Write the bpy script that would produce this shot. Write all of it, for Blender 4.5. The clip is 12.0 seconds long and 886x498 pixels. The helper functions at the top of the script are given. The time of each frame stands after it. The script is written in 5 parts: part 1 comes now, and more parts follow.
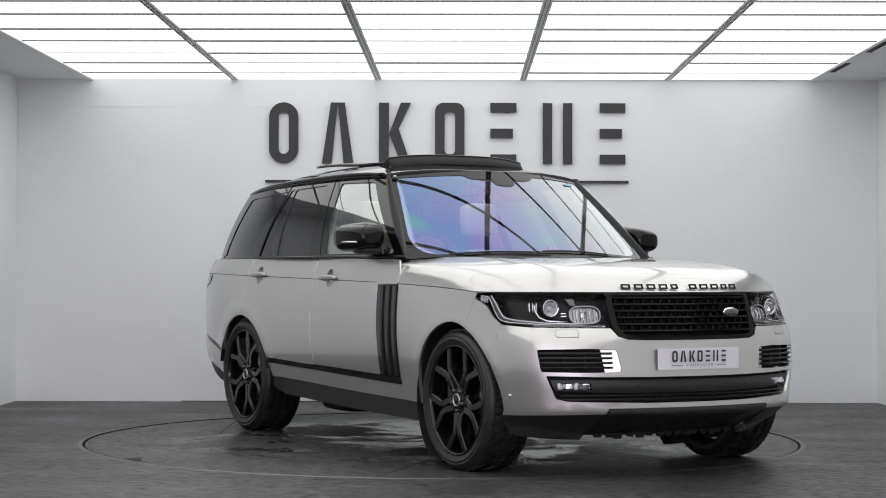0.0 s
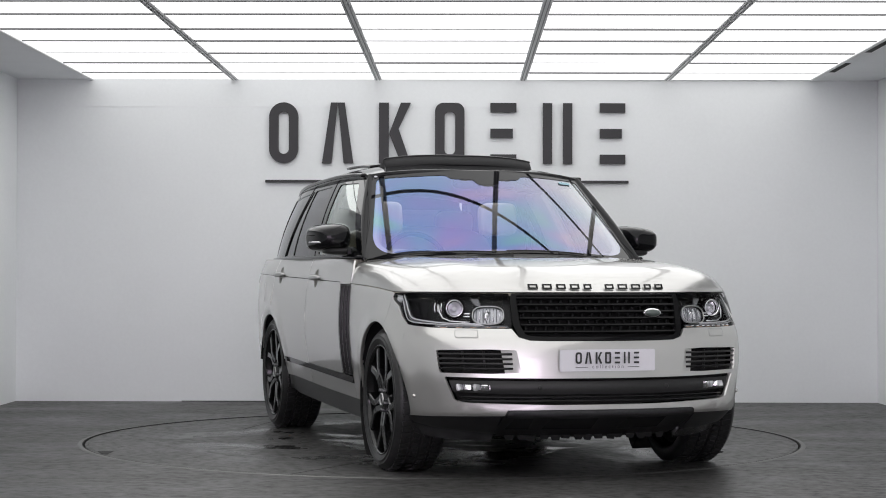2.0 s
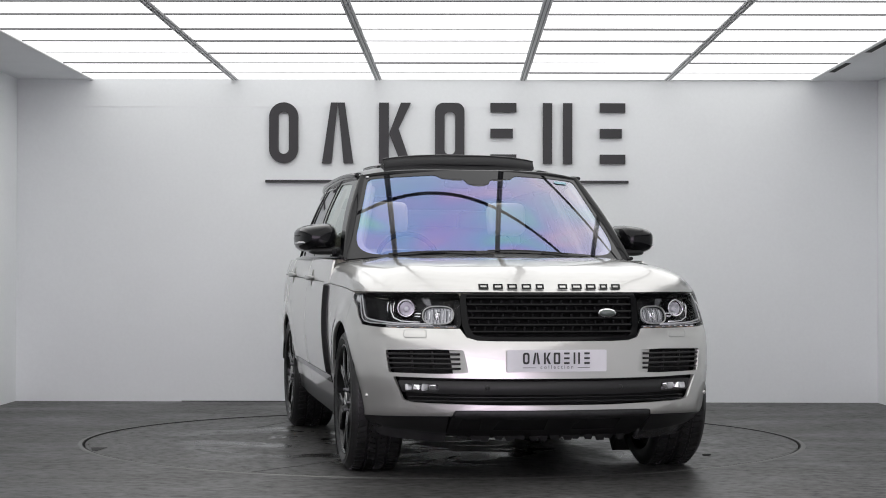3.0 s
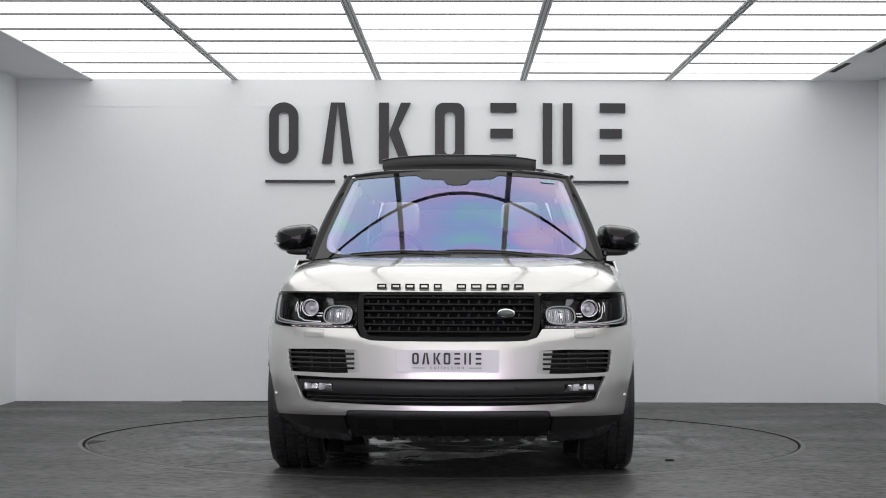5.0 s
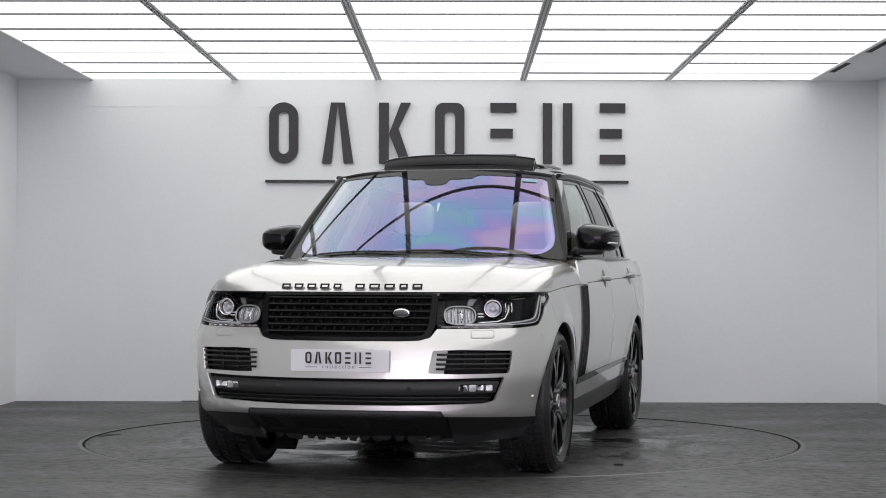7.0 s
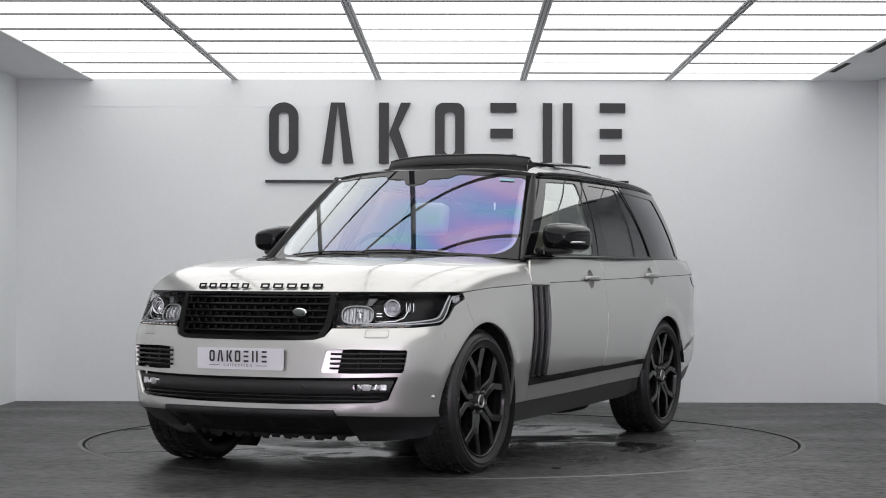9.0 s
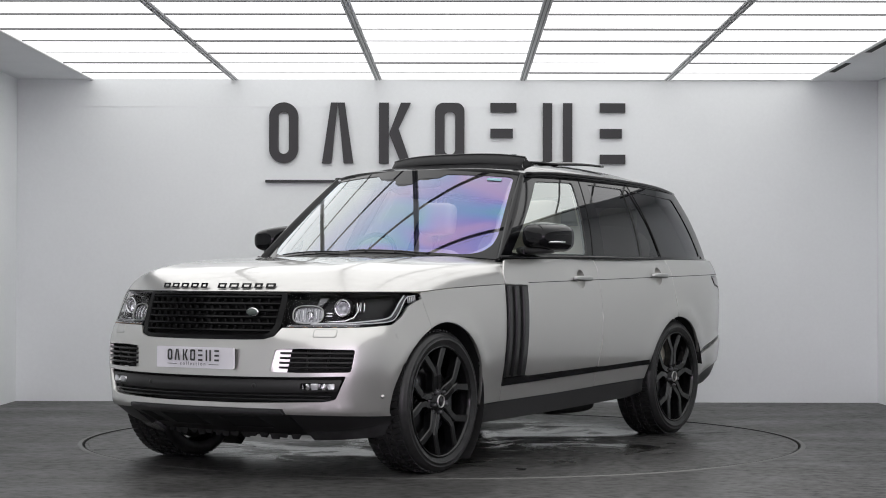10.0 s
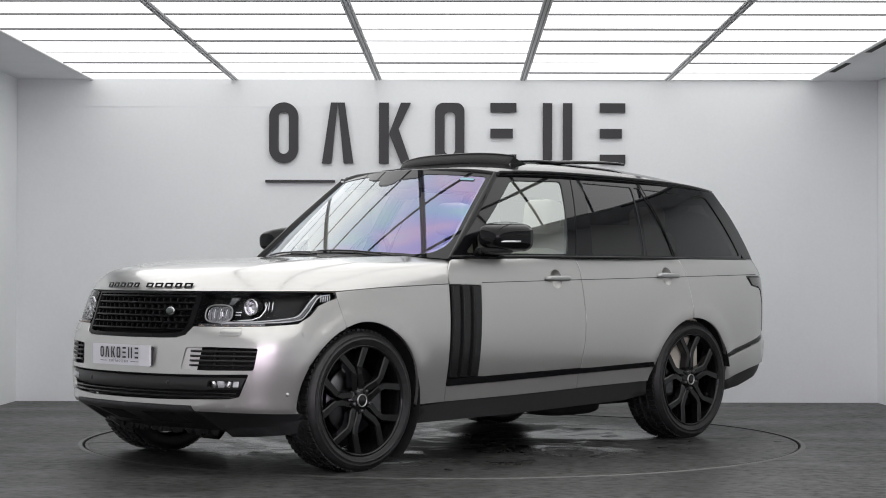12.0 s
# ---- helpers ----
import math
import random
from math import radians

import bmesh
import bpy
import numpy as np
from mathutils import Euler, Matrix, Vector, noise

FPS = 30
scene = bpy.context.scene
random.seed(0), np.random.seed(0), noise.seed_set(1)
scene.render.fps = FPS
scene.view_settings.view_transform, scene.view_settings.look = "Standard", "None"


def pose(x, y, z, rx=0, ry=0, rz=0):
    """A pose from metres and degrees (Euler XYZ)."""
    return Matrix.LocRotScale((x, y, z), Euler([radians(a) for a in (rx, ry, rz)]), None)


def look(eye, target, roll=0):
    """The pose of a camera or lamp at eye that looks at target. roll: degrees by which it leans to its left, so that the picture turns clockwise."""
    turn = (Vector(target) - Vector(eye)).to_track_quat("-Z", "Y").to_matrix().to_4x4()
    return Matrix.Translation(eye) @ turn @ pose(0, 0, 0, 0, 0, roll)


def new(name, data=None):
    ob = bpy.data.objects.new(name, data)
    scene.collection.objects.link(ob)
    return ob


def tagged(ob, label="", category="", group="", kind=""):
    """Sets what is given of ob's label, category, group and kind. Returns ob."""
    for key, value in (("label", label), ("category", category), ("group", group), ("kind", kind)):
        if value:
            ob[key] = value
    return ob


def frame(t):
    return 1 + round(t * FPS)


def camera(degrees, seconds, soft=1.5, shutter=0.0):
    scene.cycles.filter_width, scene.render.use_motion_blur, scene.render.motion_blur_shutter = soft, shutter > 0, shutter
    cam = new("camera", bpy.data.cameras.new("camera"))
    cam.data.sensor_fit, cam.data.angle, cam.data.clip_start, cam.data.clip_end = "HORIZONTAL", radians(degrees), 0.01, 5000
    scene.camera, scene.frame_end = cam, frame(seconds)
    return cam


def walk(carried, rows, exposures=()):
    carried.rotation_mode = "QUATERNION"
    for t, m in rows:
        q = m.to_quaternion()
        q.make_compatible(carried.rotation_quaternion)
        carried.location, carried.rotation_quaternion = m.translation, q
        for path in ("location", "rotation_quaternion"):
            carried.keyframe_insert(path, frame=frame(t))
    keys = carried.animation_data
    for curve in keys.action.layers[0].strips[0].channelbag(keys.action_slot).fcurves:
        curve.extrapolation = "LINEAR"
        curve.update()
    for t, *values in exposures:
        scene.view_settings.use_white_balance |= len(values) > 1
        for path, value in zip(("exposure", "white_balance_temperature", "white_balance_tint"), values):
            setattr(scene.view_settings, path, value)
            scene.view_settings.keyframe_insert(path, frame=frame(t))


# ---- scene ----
# ---------------------------------------------------------------- camera
cam = camera(27.33, 12.0, soft=1.0)
EYE = Vector((0.0, 0.0, 1.0607))
AIM = EYE + Vector((-0.010066, 0.999849, 0.014184))
walk(cam, [(0.0, look(EYE, AIM, 0.142)), (12.0, look(EYE, AIM, 0.142))])

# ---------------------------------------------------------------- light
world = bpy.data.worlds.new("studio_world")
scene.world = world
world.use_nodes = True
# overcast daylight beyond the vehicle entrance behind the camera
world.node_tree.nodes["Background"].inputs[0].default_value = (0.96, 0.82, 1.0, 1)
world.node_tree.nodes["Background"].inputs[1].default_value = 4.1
scene.view_settings.exposure = 0.0
PANEL_GLOW = 1.58

AXIS = (-0.1247, 11.7736)      # turning axis of the platform on the floor
SHIFT = 0.110                  # the car stands this far beside the axis
CEIL = 2.692


# ---------------------------------------------------------------- materials
def mat(name, color, rough=0.5, metal=0.0, coat=0.0, spec=0.5, grain=0.0, grain_scale=60.0, bump=0.0, coat_rough=0.03,
        wear=0.0, wear_scale=3.0, stretch=(1, 1, 1), coords="Object", coat_ior=1.5):
    m = bpy.data.materials.new(name)
    m.use_nodes = True
    nt = m.node_tree
    b = nt.nodes["Principled BSDF"]
    b.inputs["Base Color"].default_value = (*color, 1)
    b.inputs["Roughness"].default_value = rough
    b.inputs["Metallic"].default_value = metal
    b.inputs["Coat Weight"].default_value = coat
    b.inputs["Coat IOR"].default_value = coat_ior
    b.inputs["Coat Roughness"].default_value = coat_rough
    b.inputs["Specular IOR Level"].default_value = spec
    if grain or wear or bump:
        tc = nt.nodes.new("ShaderNodeTexCoord")
        mp = nt.nodes.new("ShaderNodeMapping")
        mp.inputs["Scale"].default_value = stretch
        nt.links.new(tc.outputs[coords], mp.inputs["Vector"])
        n1 = nt.nodes.new("ShaderNodeTexNoise")
        n1.inputs["Scale"].default_value = grain_scale
        n1.inputs["Detail"].default_value = 4
        n2 = nt.nodes.new("ShaderNodeTexNoise")
        n2.inputs["Scale"].default_value = wear_scale
        n2.inputs["Detail"].default_value = 5
        nt.links.new(mp.outputs[0], n1.inputs["Vector"])
        nt.links.new(mp.outputs[0], n2.inputs["Vector"])
        mr1 = nt.nodes.new("ShaderNodeMapRange")
        mr1.inputs[1].default_value, mr1.inputs[2].default_value = (0.3, 0.7) if grain < 0.4 else (0.36, 0.64)
        mr1.inputs[3].default_value, mr1.inputs[4].default_value = 1 - grain, 1 + grain
        mr2 = nt.nodes.new("ShaderNodeMapRange")
        mr2.inputs[1].default_value, mr2.inputs[2].default_value = 0.3, 0.7
        mr2.inputs[3].default_value, mr2.inputs[4].default_value = 1 - wear, 1 + wear
        nt.links.new(n1.outputs[0], mr1.inputs[0])
        nt.links.new(n2.outputs[0], mr2.inputs[0])
        mul = nt.nodes.new("ShaderNodeMath")
        mul.operation = "MULTIPLY"
        nt.links.new(mr1.outputs[0], mul.inputs[0])
        nt.links.new(mr2.outputs[0], mul.inputs[1])
        sc = nt.nodes.new("ShaderNodeVectorMath")
        sc.operation = "SCALE"
        sc.inputs[0].default_value = color
        nt.links.new(mul.outputs[0], sc.inputs["Scale"])
        nt.links.new(sc.outputs[0], b.inputs["Base Color"])
        rr = nt.nodes.new("ShaderNodeMath")
        rr.operation = "MULTIPLY"
        rr.inputs[1].default_value = rough
        nt.links.new(mr2.outputs[0], rr.inputs[0])
        nt.links.new(rr.outputs[0], b.inputs["Roughness"])
        if bump:
            bp = nt.nodes.new("ShaderNodeBump")
            bp.inputs["Strength"].default_value = bump
            bp.inputs["Distance"].default_value = 0.002
            nt.links.new(n1.outputs[0], bp.inputs["Height"])
            nt.links.new(bp.outputs[0], b.inputs["Normal"])
    return m


def glow(name, color, strength):
    m = bpy.data.materials.new(name)
    m.use_nodes = True
    nt = m.node_tree
    nt.nodes.clear()
    e = nt.nodes.new("ShaderNodeEmission")
    e.inputs[0].default_value = (*color, 1)
    e.inputs[1].default_value = strength
    o = nt.nodes.new("ShaderNodeOutputMaterial")
    nt.links.new(e.outputs[0], o.inputs[0])
    return m


def pane_mat(name, tint, gloss_color, base_gloss, ior=1.5, iridescent=False):
    """Thin glass: tinted see-through with a mirror-like surface on top."""
    m = bpy.data.materials.new(name)
    m.use_nodes = True
    nt = m.node_tree
    nt.nodes.clear()
    out = nt.nodes.new("ShaderNodeOutputMaterial")
    mix = nt.nodes.new("ShaderNodeMixShader")
    tr = nt.nodes.new("ShaderNodeBsdfTransparent")
    tr.inputs[0].default_value = (*tint, 1)
    gl = nt.nodes.new("ShaderNodeBsdfGlossy")
    gl.inputs["Roughness"].default_value = 0.0
    gl.inputs["Color"].default_value = (*gloss_color, 1)
    fr = nt.nodes.new("ShaderNodeFresnel")
    fr.inputs[0].default_value = ior
    add = nt.nodes.new("ShaderNodeMath")
    add.operation = "ADD"
    add.use_clamp = True
    add.inputs[1].default_value = base_gloss
    nt.links.new(fr.outputs[0], add.inputs[0])
    nt.links.new(add.outputs[0], mix.inputs[0])
    nt.links.new(tr.outputs[0], mix.inputs[1])
    nt.links.new(gl.outputs[0], mix.inputs[2])
    nt.links.new(mix.outputs[0], out.inputs[0])
    if iridescent:
        tc = nt.nodes.new("ShaderNodeTexCoord")
        mp = nt.nodes.new("ShaderNodeMapping")
        mp.inputs["Scale"].default_value = (1.2, 1.0, 1.6)
        no = nt.nodes.new("ShaderNodeTexNoise")
        no.inputs["Scale"].default_value = 1.7
        no.inputs["Detail"].default_value = 1.5
        no.inputs["Distortion"].default_value = 0.6
        cr = nt.nodes.new("ShaderNodeValToRGB")
        els = cr.color_ramp.elements
        els[0].position, els[0].color = 0.30, (0.26, 0.66, 0.76, 1)
        els[1].position, els[1].color = 0.72, (0.50, 0.66, 0.95, 1)
        for p, c in ((0.41, (0.32, 0.50, 0.95)), (0.51, (0.46, 0.42, 0.95)), (0.60, (0.70, 0.50, 0.92))):
            e = els.new(p)
            e.color = (*c, 1)
        nt.links.new(tc.outputs["Object"], mp.inputs["Vector"])
        nt.links.new(mp.outputs[0], no.inputs["Vector"])
        nt.links.new(no.outputs[0], cr.inputs[0])
        lw = nt.nodes.new("ShaderNodeLayerWeight")
        lw.inputs[0].default_value = 0.5
        mr = nt.nodes.new("ShaderNodeMapRange")
        mr.inputs[1].default_value, mr.inputs[2].default_value = 0.36, 0.62
        nt.links.new(lw.outputs["Facing"], mr.inputs[0])
        mx = nt.nodes.new("ShaderNodeMix")
        mx.data_type = "RGBA"
        mx.inputs[7].default_value = (0.90, 0.95, 0.98, 1)
        nt.links.new(mr.outputs[0], mx.inputs[0])
        nt.links.new(cr.outputs[0], mx.inputs[6])
        nt.links.new(mx.outputs[2], gl.inputs["Color"])
    return m


def floor_mat(name, wet):
    m = mat(name, (0.055, 0.0537, 0.0527), 0.45, grain=0.45, grain_scale=13.0, wear=0.26, wear_scale=1.3, bump=0.35, spec=0.25,
            stretch=(1.0, 1.25, 1.0))
    nt = m.node_tree
    fine = next(n for n in nt.nodes if n.type == "TEX_NOISE")
    fine.inputs["Detail"].default_value = 7
    fine.inputs["Roughness"].default_value = 0.66
    # scuffed sheen: the worn grain is duller
    sheen = nt.nodes.new("ShaderNodeMapRange")
    sheen.inputs[1].default_value, sheen.inputs[2].default_value = 0.36, 0.64
    sheen.inputs[3].default_value, sheen.inputs[4].default_value = 0.06, 0.46
    nt.links.new(fine.outputs[0], sheen.inputs[0])
    nt.links.new(sheen.outputs[0], nt.nodes["Principled BSDF"].inputs["Specular IOR Level"])
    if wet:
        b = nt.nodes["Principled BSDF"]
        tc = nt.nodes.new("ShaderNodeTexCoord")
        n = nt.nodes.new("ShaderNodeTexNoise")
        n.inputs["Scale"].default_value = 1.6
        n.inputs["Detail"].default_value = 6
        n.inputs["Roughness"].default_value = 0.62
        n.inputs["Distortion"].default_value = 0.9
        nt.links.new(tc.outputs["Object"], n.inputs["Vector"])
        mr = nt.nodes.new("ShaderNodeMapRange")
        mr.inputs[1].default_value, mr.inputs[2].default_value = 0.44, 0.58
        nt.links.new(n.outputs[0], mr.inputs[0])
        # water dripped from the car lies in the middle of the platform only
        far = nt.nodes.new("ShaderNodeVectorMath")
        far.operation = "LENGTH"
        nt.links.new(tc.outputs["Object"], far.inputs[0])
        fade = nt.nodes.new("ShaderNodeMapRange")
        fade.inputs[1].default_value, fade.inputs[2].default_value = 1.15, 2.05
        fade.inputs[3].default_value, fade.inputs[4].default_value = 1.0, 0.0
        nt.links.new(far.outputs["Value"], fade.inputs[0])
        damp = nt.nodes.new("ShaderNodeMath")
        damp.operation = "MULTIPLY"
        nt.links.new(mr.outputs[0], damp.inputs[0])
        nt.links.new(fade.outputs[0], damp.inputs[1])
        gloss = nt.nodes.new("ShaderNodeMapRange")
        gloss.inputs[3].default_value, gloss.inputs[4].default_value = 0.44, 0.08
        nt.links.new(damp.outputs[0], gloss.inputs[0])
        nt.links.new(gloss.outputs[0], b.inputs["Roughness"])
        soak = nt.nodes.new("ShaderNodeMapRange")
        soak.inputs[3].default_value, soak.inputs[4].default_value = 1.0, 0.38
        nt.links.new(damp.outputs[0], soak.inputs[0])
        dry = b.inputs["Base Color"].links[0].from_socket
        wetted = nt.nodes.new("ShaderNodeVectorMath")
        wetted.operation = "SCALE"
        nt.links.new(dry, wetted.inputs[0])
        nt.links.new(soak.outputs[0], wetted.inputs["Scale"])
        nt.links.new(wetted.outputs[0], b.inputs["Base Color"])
    return m


M_WALL = mat("white_wall_paint", (0.805, 0.826, 0.834), 0.6, grain=0.012, grain_scale=40, wear=0.025, wear_scale=0.8, bump=0.05)
M_SOFFIT = mat("soffit_board", (0.80, 0.81, 0.83), 0.6, wear=0.03, wear_scale=1.5, grain=0.015)
M_FLOOR = floor_mat("dark_vinyl_floor", False)
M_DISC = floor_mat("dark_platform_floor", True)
M_STEEL = mat("brushed_steel", (0.155, 0.155, 0.15), 0.5, 0.7, grain=0.1, grain_scale=80)
M_YARD = mat("pale_concrete", (0.30, 0.295, 0.29), 0.8, grain=0.15, grain_scale=6, wear=0.1, wear_scale=0.5)
M_GAP = mat("dark_gap", (0.012, 0.012, 0.012), 0.8)
M_PROFILE = mat("aluminium_profile", (0.74, 0.74, 0.745), 0.42, 0.35)
M_GROOVE = mat("grey_profile_groove", (0.24, 0.24, 0.245), 0.45, 0.2)
M_LIGHT = glow("luminous_panel", (1.0, 1.0, 1.0), PANEL_GLOW)
M_SIGN = mat("charcoal_acrylic", (0.015, 0.015, 0.0165), 0.35, grain=0.05)
M_PAINT = mat("silver_car_paint", (0.575, 0.568, 0.550), 0.28, 0.80, coat=1.0, coat_ior=1.65, coat_rough=0.02, grain=0.03, grain_scale=900)
M_BLACK = mat("gloss_black_paint", (0.005, 0.005, 0.006), 0.06, spec=0.24)
M_FRAME = mat("gloss_black_pillar", (0.005, 0.005, 0.006), 0.04, spec=0.46)
M_FRIT = mat("printed_glass_border", (0.006, 0.006, 0.007), 0.02, spec=0.35, coat=0.1, coat_rough=0.0)
M_PIANO = mat("black_grille_plastic", (0.006, 0.006, 0.0065), 0.15, spec=0.12)
M_PLASTIC = mat("satin_black_plastic", (0.024, 0.024, 0.0245), 0.42, spec=0.35, grain=0.15, grain_scale=300, bump=0.08)
M_DARK = mat("matt_dark_underbody", (0.016, 0.016, 0.016), 0.8, spec=0.2, grain=0.2, grain_scale=20)
M_RUBBER = mat("tyre_rubber", (0.019, 0.019, 0.0195), 0.40, spec=0.42, grain=0.3, grain_scale=45, wear=0.15, wear_scale=9, bump=0.15)
M_RIM = mat("satin_black_alloy", (0.006, 0.006, 0.0065), 0.13, spec=0.42)
M_CHROME = mat("chrome", (0.75, 0.75, 0.76), 0.10, 1.0)
M_SATIN = mat("satin_silver_metal", (0.46, 0.46, 0.455), 0.36, 0.9)
M_INDICATOR = mat("pale_amber_plastic", (0.36, 0.24, 0.17), 0.2, coat=0.6)
M_SILL = mat("grey_sill_plastic", (0.026, 0.026, 0.0265), 0.34, spec=0.5, grain=0.12, grain_scale=200, bump=0.05)
M_VENT = mat("grey_vent_trim", (0.014, 0.014, 0.0145), 0.20, spec=0.26)
M_TRIM = mat("pale_pillar_trim", (0.80, 0.78, 0.74), 0.5, grain=0.04, grain_scale=150)
M_LIP = mat("grey_chin_lip", (0.055, 0.055, 0.057), 0.25, spec=0.5, grain=0.25, grain_scale=9)
M_DISCMETAL = mat("brake_disc_metal", (0.12, 0.12, 0.125), 0.35, 1.0, grain=0.1, grain_scale=60)
M_REFLECT = mat("lamp_reflector", (0.85, 0.85, 0.86), 0.12, 1.0)
M_LAMPDARK = mat("lamp_housing", (0.008, 0.008, 0.009), 0.25, spec=0.2)
M_LAMPGREY = mat("smoky_lamp_plastic", (0.10, 0.102, 0.108), 0.16, 0.4, coat=0.8)
M_EDGEGLINT = mat("pale_edge_highlight", (0.78, 0.77, 0.74), 0.3, coat=0.6)
M_MESH = mat("deflector_mesh", (0.030, 0.030, 0.031), 0.6, grain=0.3, grain_scale=250, spec=0.2)
M_BAND = mat("grey_light_guide", (0.40, 0.41, 0.43), 0.16, 0.5, coat=0.8)
M_LENS = pane_mat("clear_lamp_lens", (0.96, 0.96, 0.97), (1, 1, 1), 0.0, 1.14)
M_BULB = mat("frosted_lamp_glass", (0.75, 0.76, 0.78), 0.15, 0.3, coat=1.0)
M_LEATHER = mat("cream_leather", (0.70, 0.65, 0.56), 0.5, grain=0.06, grain_scale=120, bump=0.1)
M_CABIN = mat("dark_cabin_trim", (0.05, 0.05, 0.055), 0.6, grain=0.1)
M_GLASS = pane_mat("clear_side_glass", (0.74, 0.81, 0.77), (0.95, 1.0, 0.98), 0.27)
M_PRIVACY = pane_mat("privacy_glass", (0.07, 0.07, 0.07), (0.9, 0.9, 0.92), 0.02)
M_SCREEN = pane_mat("coated_windscreen_glass", (0.95, 0.95, 0.96), (0.5, 0.5, 0.9), 0.28, iridescent=True)
M_PLATE = mat("white_plate", (0.76, 0.75, 0.79), 0.35, grain=0.01)
M_PLATEINK = mat("plate_ink", (0.03, 0.03, 0.032), 0.4)
M_PLATEGREY = mat("plate_grey_ink", (0.16, 0.16, 0.17), 0.4)
M_TAIL = mat("smoked_lamp_plastic", (0.075, 0.066, 0.066), 0.12, coat=1.0)


# ---------------------------------------------------------------- mesh helpers
def finish(name, bm, material, parent=None, label="", smooth=True, normals=None, dy=0.0):
    if dy:
        for v in bm.verts:
            v.co.y += dy
    me = bpy.data.meshes.new(name)
    if smooth:
        for f in bm.faces:
            f.smooth = True
    bm.to_mesh(me)
    bm.free()
    me.materials.append(material)
    if normals is not None:
        me.normals_split_custom_set_from_vertices(normals)
    ob = new(name, me)
    if parent:
        ob.parent = parent
    if label:
        tagged(ob, label)
    return ob


def part(name, bm, material, parent, label="", smooth=False, normals=None):
    """One mesh under the car, in the car's own space (y = 0 on its middle plane)."""
    return finish(name, bm, material, parent, label, smooth, normals, dy=SHIFT)


def add_box(bm, c, size, bevel=0.0, segs=2, m=None):
    r = bmesh.ops.create_cube(bm, size=1.0, matrix=Matrix.Translation(c) @ (m or Matrix()) @ Matrix.Diagonal((*size, 1)))
    if bevel:
        es = list({e for v in r["verts"] for e in v.link_edges})
        bmesh.ops.bevel(bm, geom=es, offset=bevel, segments=segs, profile=0.5, affect="EDGES")
    return bm


def box_bm(c, size, bevel=0.0, segs=2, m=None):
    return add_box(bmesh.new(), c, size, bevel, segs, m)


def fine_path(pts, n=6):
    """The bent line with more points, rounded at its corners."""
    P = [Vector(p) for p in pts]
    P = [P[0] * 2 - P[1]] + P + [P[-1] * 2 - P[-2]]
    out = []
    for i in range(1, len(P) - 2):
        a, b, c, d = P[i - 1:i + 3]
        for k in range(n):
            t = k / n
            q = .5 * (2 * b + (c - a) * t + (2 * a - 5 * b + 4 * c - d) * t ** 2 + (3 * b - a - 3 * c + d) * t ** 3)
            out.append((q.x, q.y))
    out.append((P[-2].x, P[-2].y))
    return out


def prism(bm, pts, lo, hi, frame3):
    """A polygon pts (a, b) pushed from depth lo to hi; frame3(a, b, d) gives the place."""
    n = len(pts)
    A = [bm.verts.new(frame3(a, b, lo)) for a, b in pts]
    B = [bm.verts.new(frame3(a, b, hi)) for a, b in pts]
    bm.faces.new(A)
    bm.faces.new(B[::-1])
    for i in range(n):
        bm.faces.new((A[i], B[i], B[(i + 1) % n], A[(i + 1) % n]))
    bmesh.ops.recalc_face_normals(bm, faces=bm.faces)
    return bm


def ring_bm(outer, inner, lo, hi, frame3):
    """A flat frame between two like loops, pushed from depth lo to hi."""
    bm = bmesh.new()
    n = len(outer)
    lay = [[[bm.verts.new(frame3(a, b, d)) for a, b in loop] for d in (lo, hi)] for loop in (outer, inner)]
    for i in range(n):
        j = (i + 1) % n
        for k in (0, 1):
            bm.faces.new((lay[0][k][i], lay[0][k][j], lay[1][k][j], lay[1][k][i]))
            bm.faces.new((lay[k][0][i], lay[k][0][j], lay[k][1][j], lay[k][1][i]))
    bmesh.ops.recalc_face_normals(bm, faces=bm.faces)
    return bm


def add_lathe(bm, profile, centre, segs=64, sign=1, start=0.0, sweep=2 * math.pi):
    """profile: (radius, y) pairs turned about the y axis through centre."""
    closed = abs(sweep - 2 * math.pi) < 1e-6
    n = segs if closed else segs + 1
    rings = []
    for i in range(n):
        a = start + sweep * i / segs
        rings.append([bm.verts.new((centre[0] + r * math.cos(a), centre[1] + sign * y, centre[2] + r * math.sin(a))) for r, y in profile])
    for i in range(segs):
        p, q = rings[i], rings[(i + 1) % n]
        for j in range(len(profile) - 1):
            bm.faces.new((p[j], p[j + 1], q[j + 1], q[j]))
    bmesh.ops.recalc_face_normals(bm, faces=bm.faces)
    return bm


def add_tube(bm, pts, r, sides=8, close=False):
    pts = [Vector(p) for p in pts]
    n = len(pts)
    rings = []
    for i, p in enumerate(pts):
        d = (pts[(i + 1) % n] - pts[i - 1]) if close else (pts[min(i + 1, n - 1)] - pts[max(i - 1, 0)])
        d.normalize()
        a = d.cross(Vector((0, 0, 1)))
        if a.length < 1e-3:
            a = d.cross(Vector((0, 1, 0)))
        a.normalize()
        b = d.cross(a)
        rings.append([bm.verts.new(p + r * (math.cos(2 * math.pi * k / sides) * a + math.sin(2 * math.pi * k / sides) * b)) for k in range(sides)])
    for i in range(n if close else n - 1):
        p, q = rings[i], rings[(i + 1) % n]
        for k in range(sides):
            bm.faces.new((p[k], q[k], q[(k + 1) % sides], p[(k + 1) % sides]))
    if not close:
        bm.faces.new(rings[0])
        bm.faces.new(rings[-1][::-1])
    bmesh.ops.recalc_face_normals(bm, faces=bm.faces)
    return bm


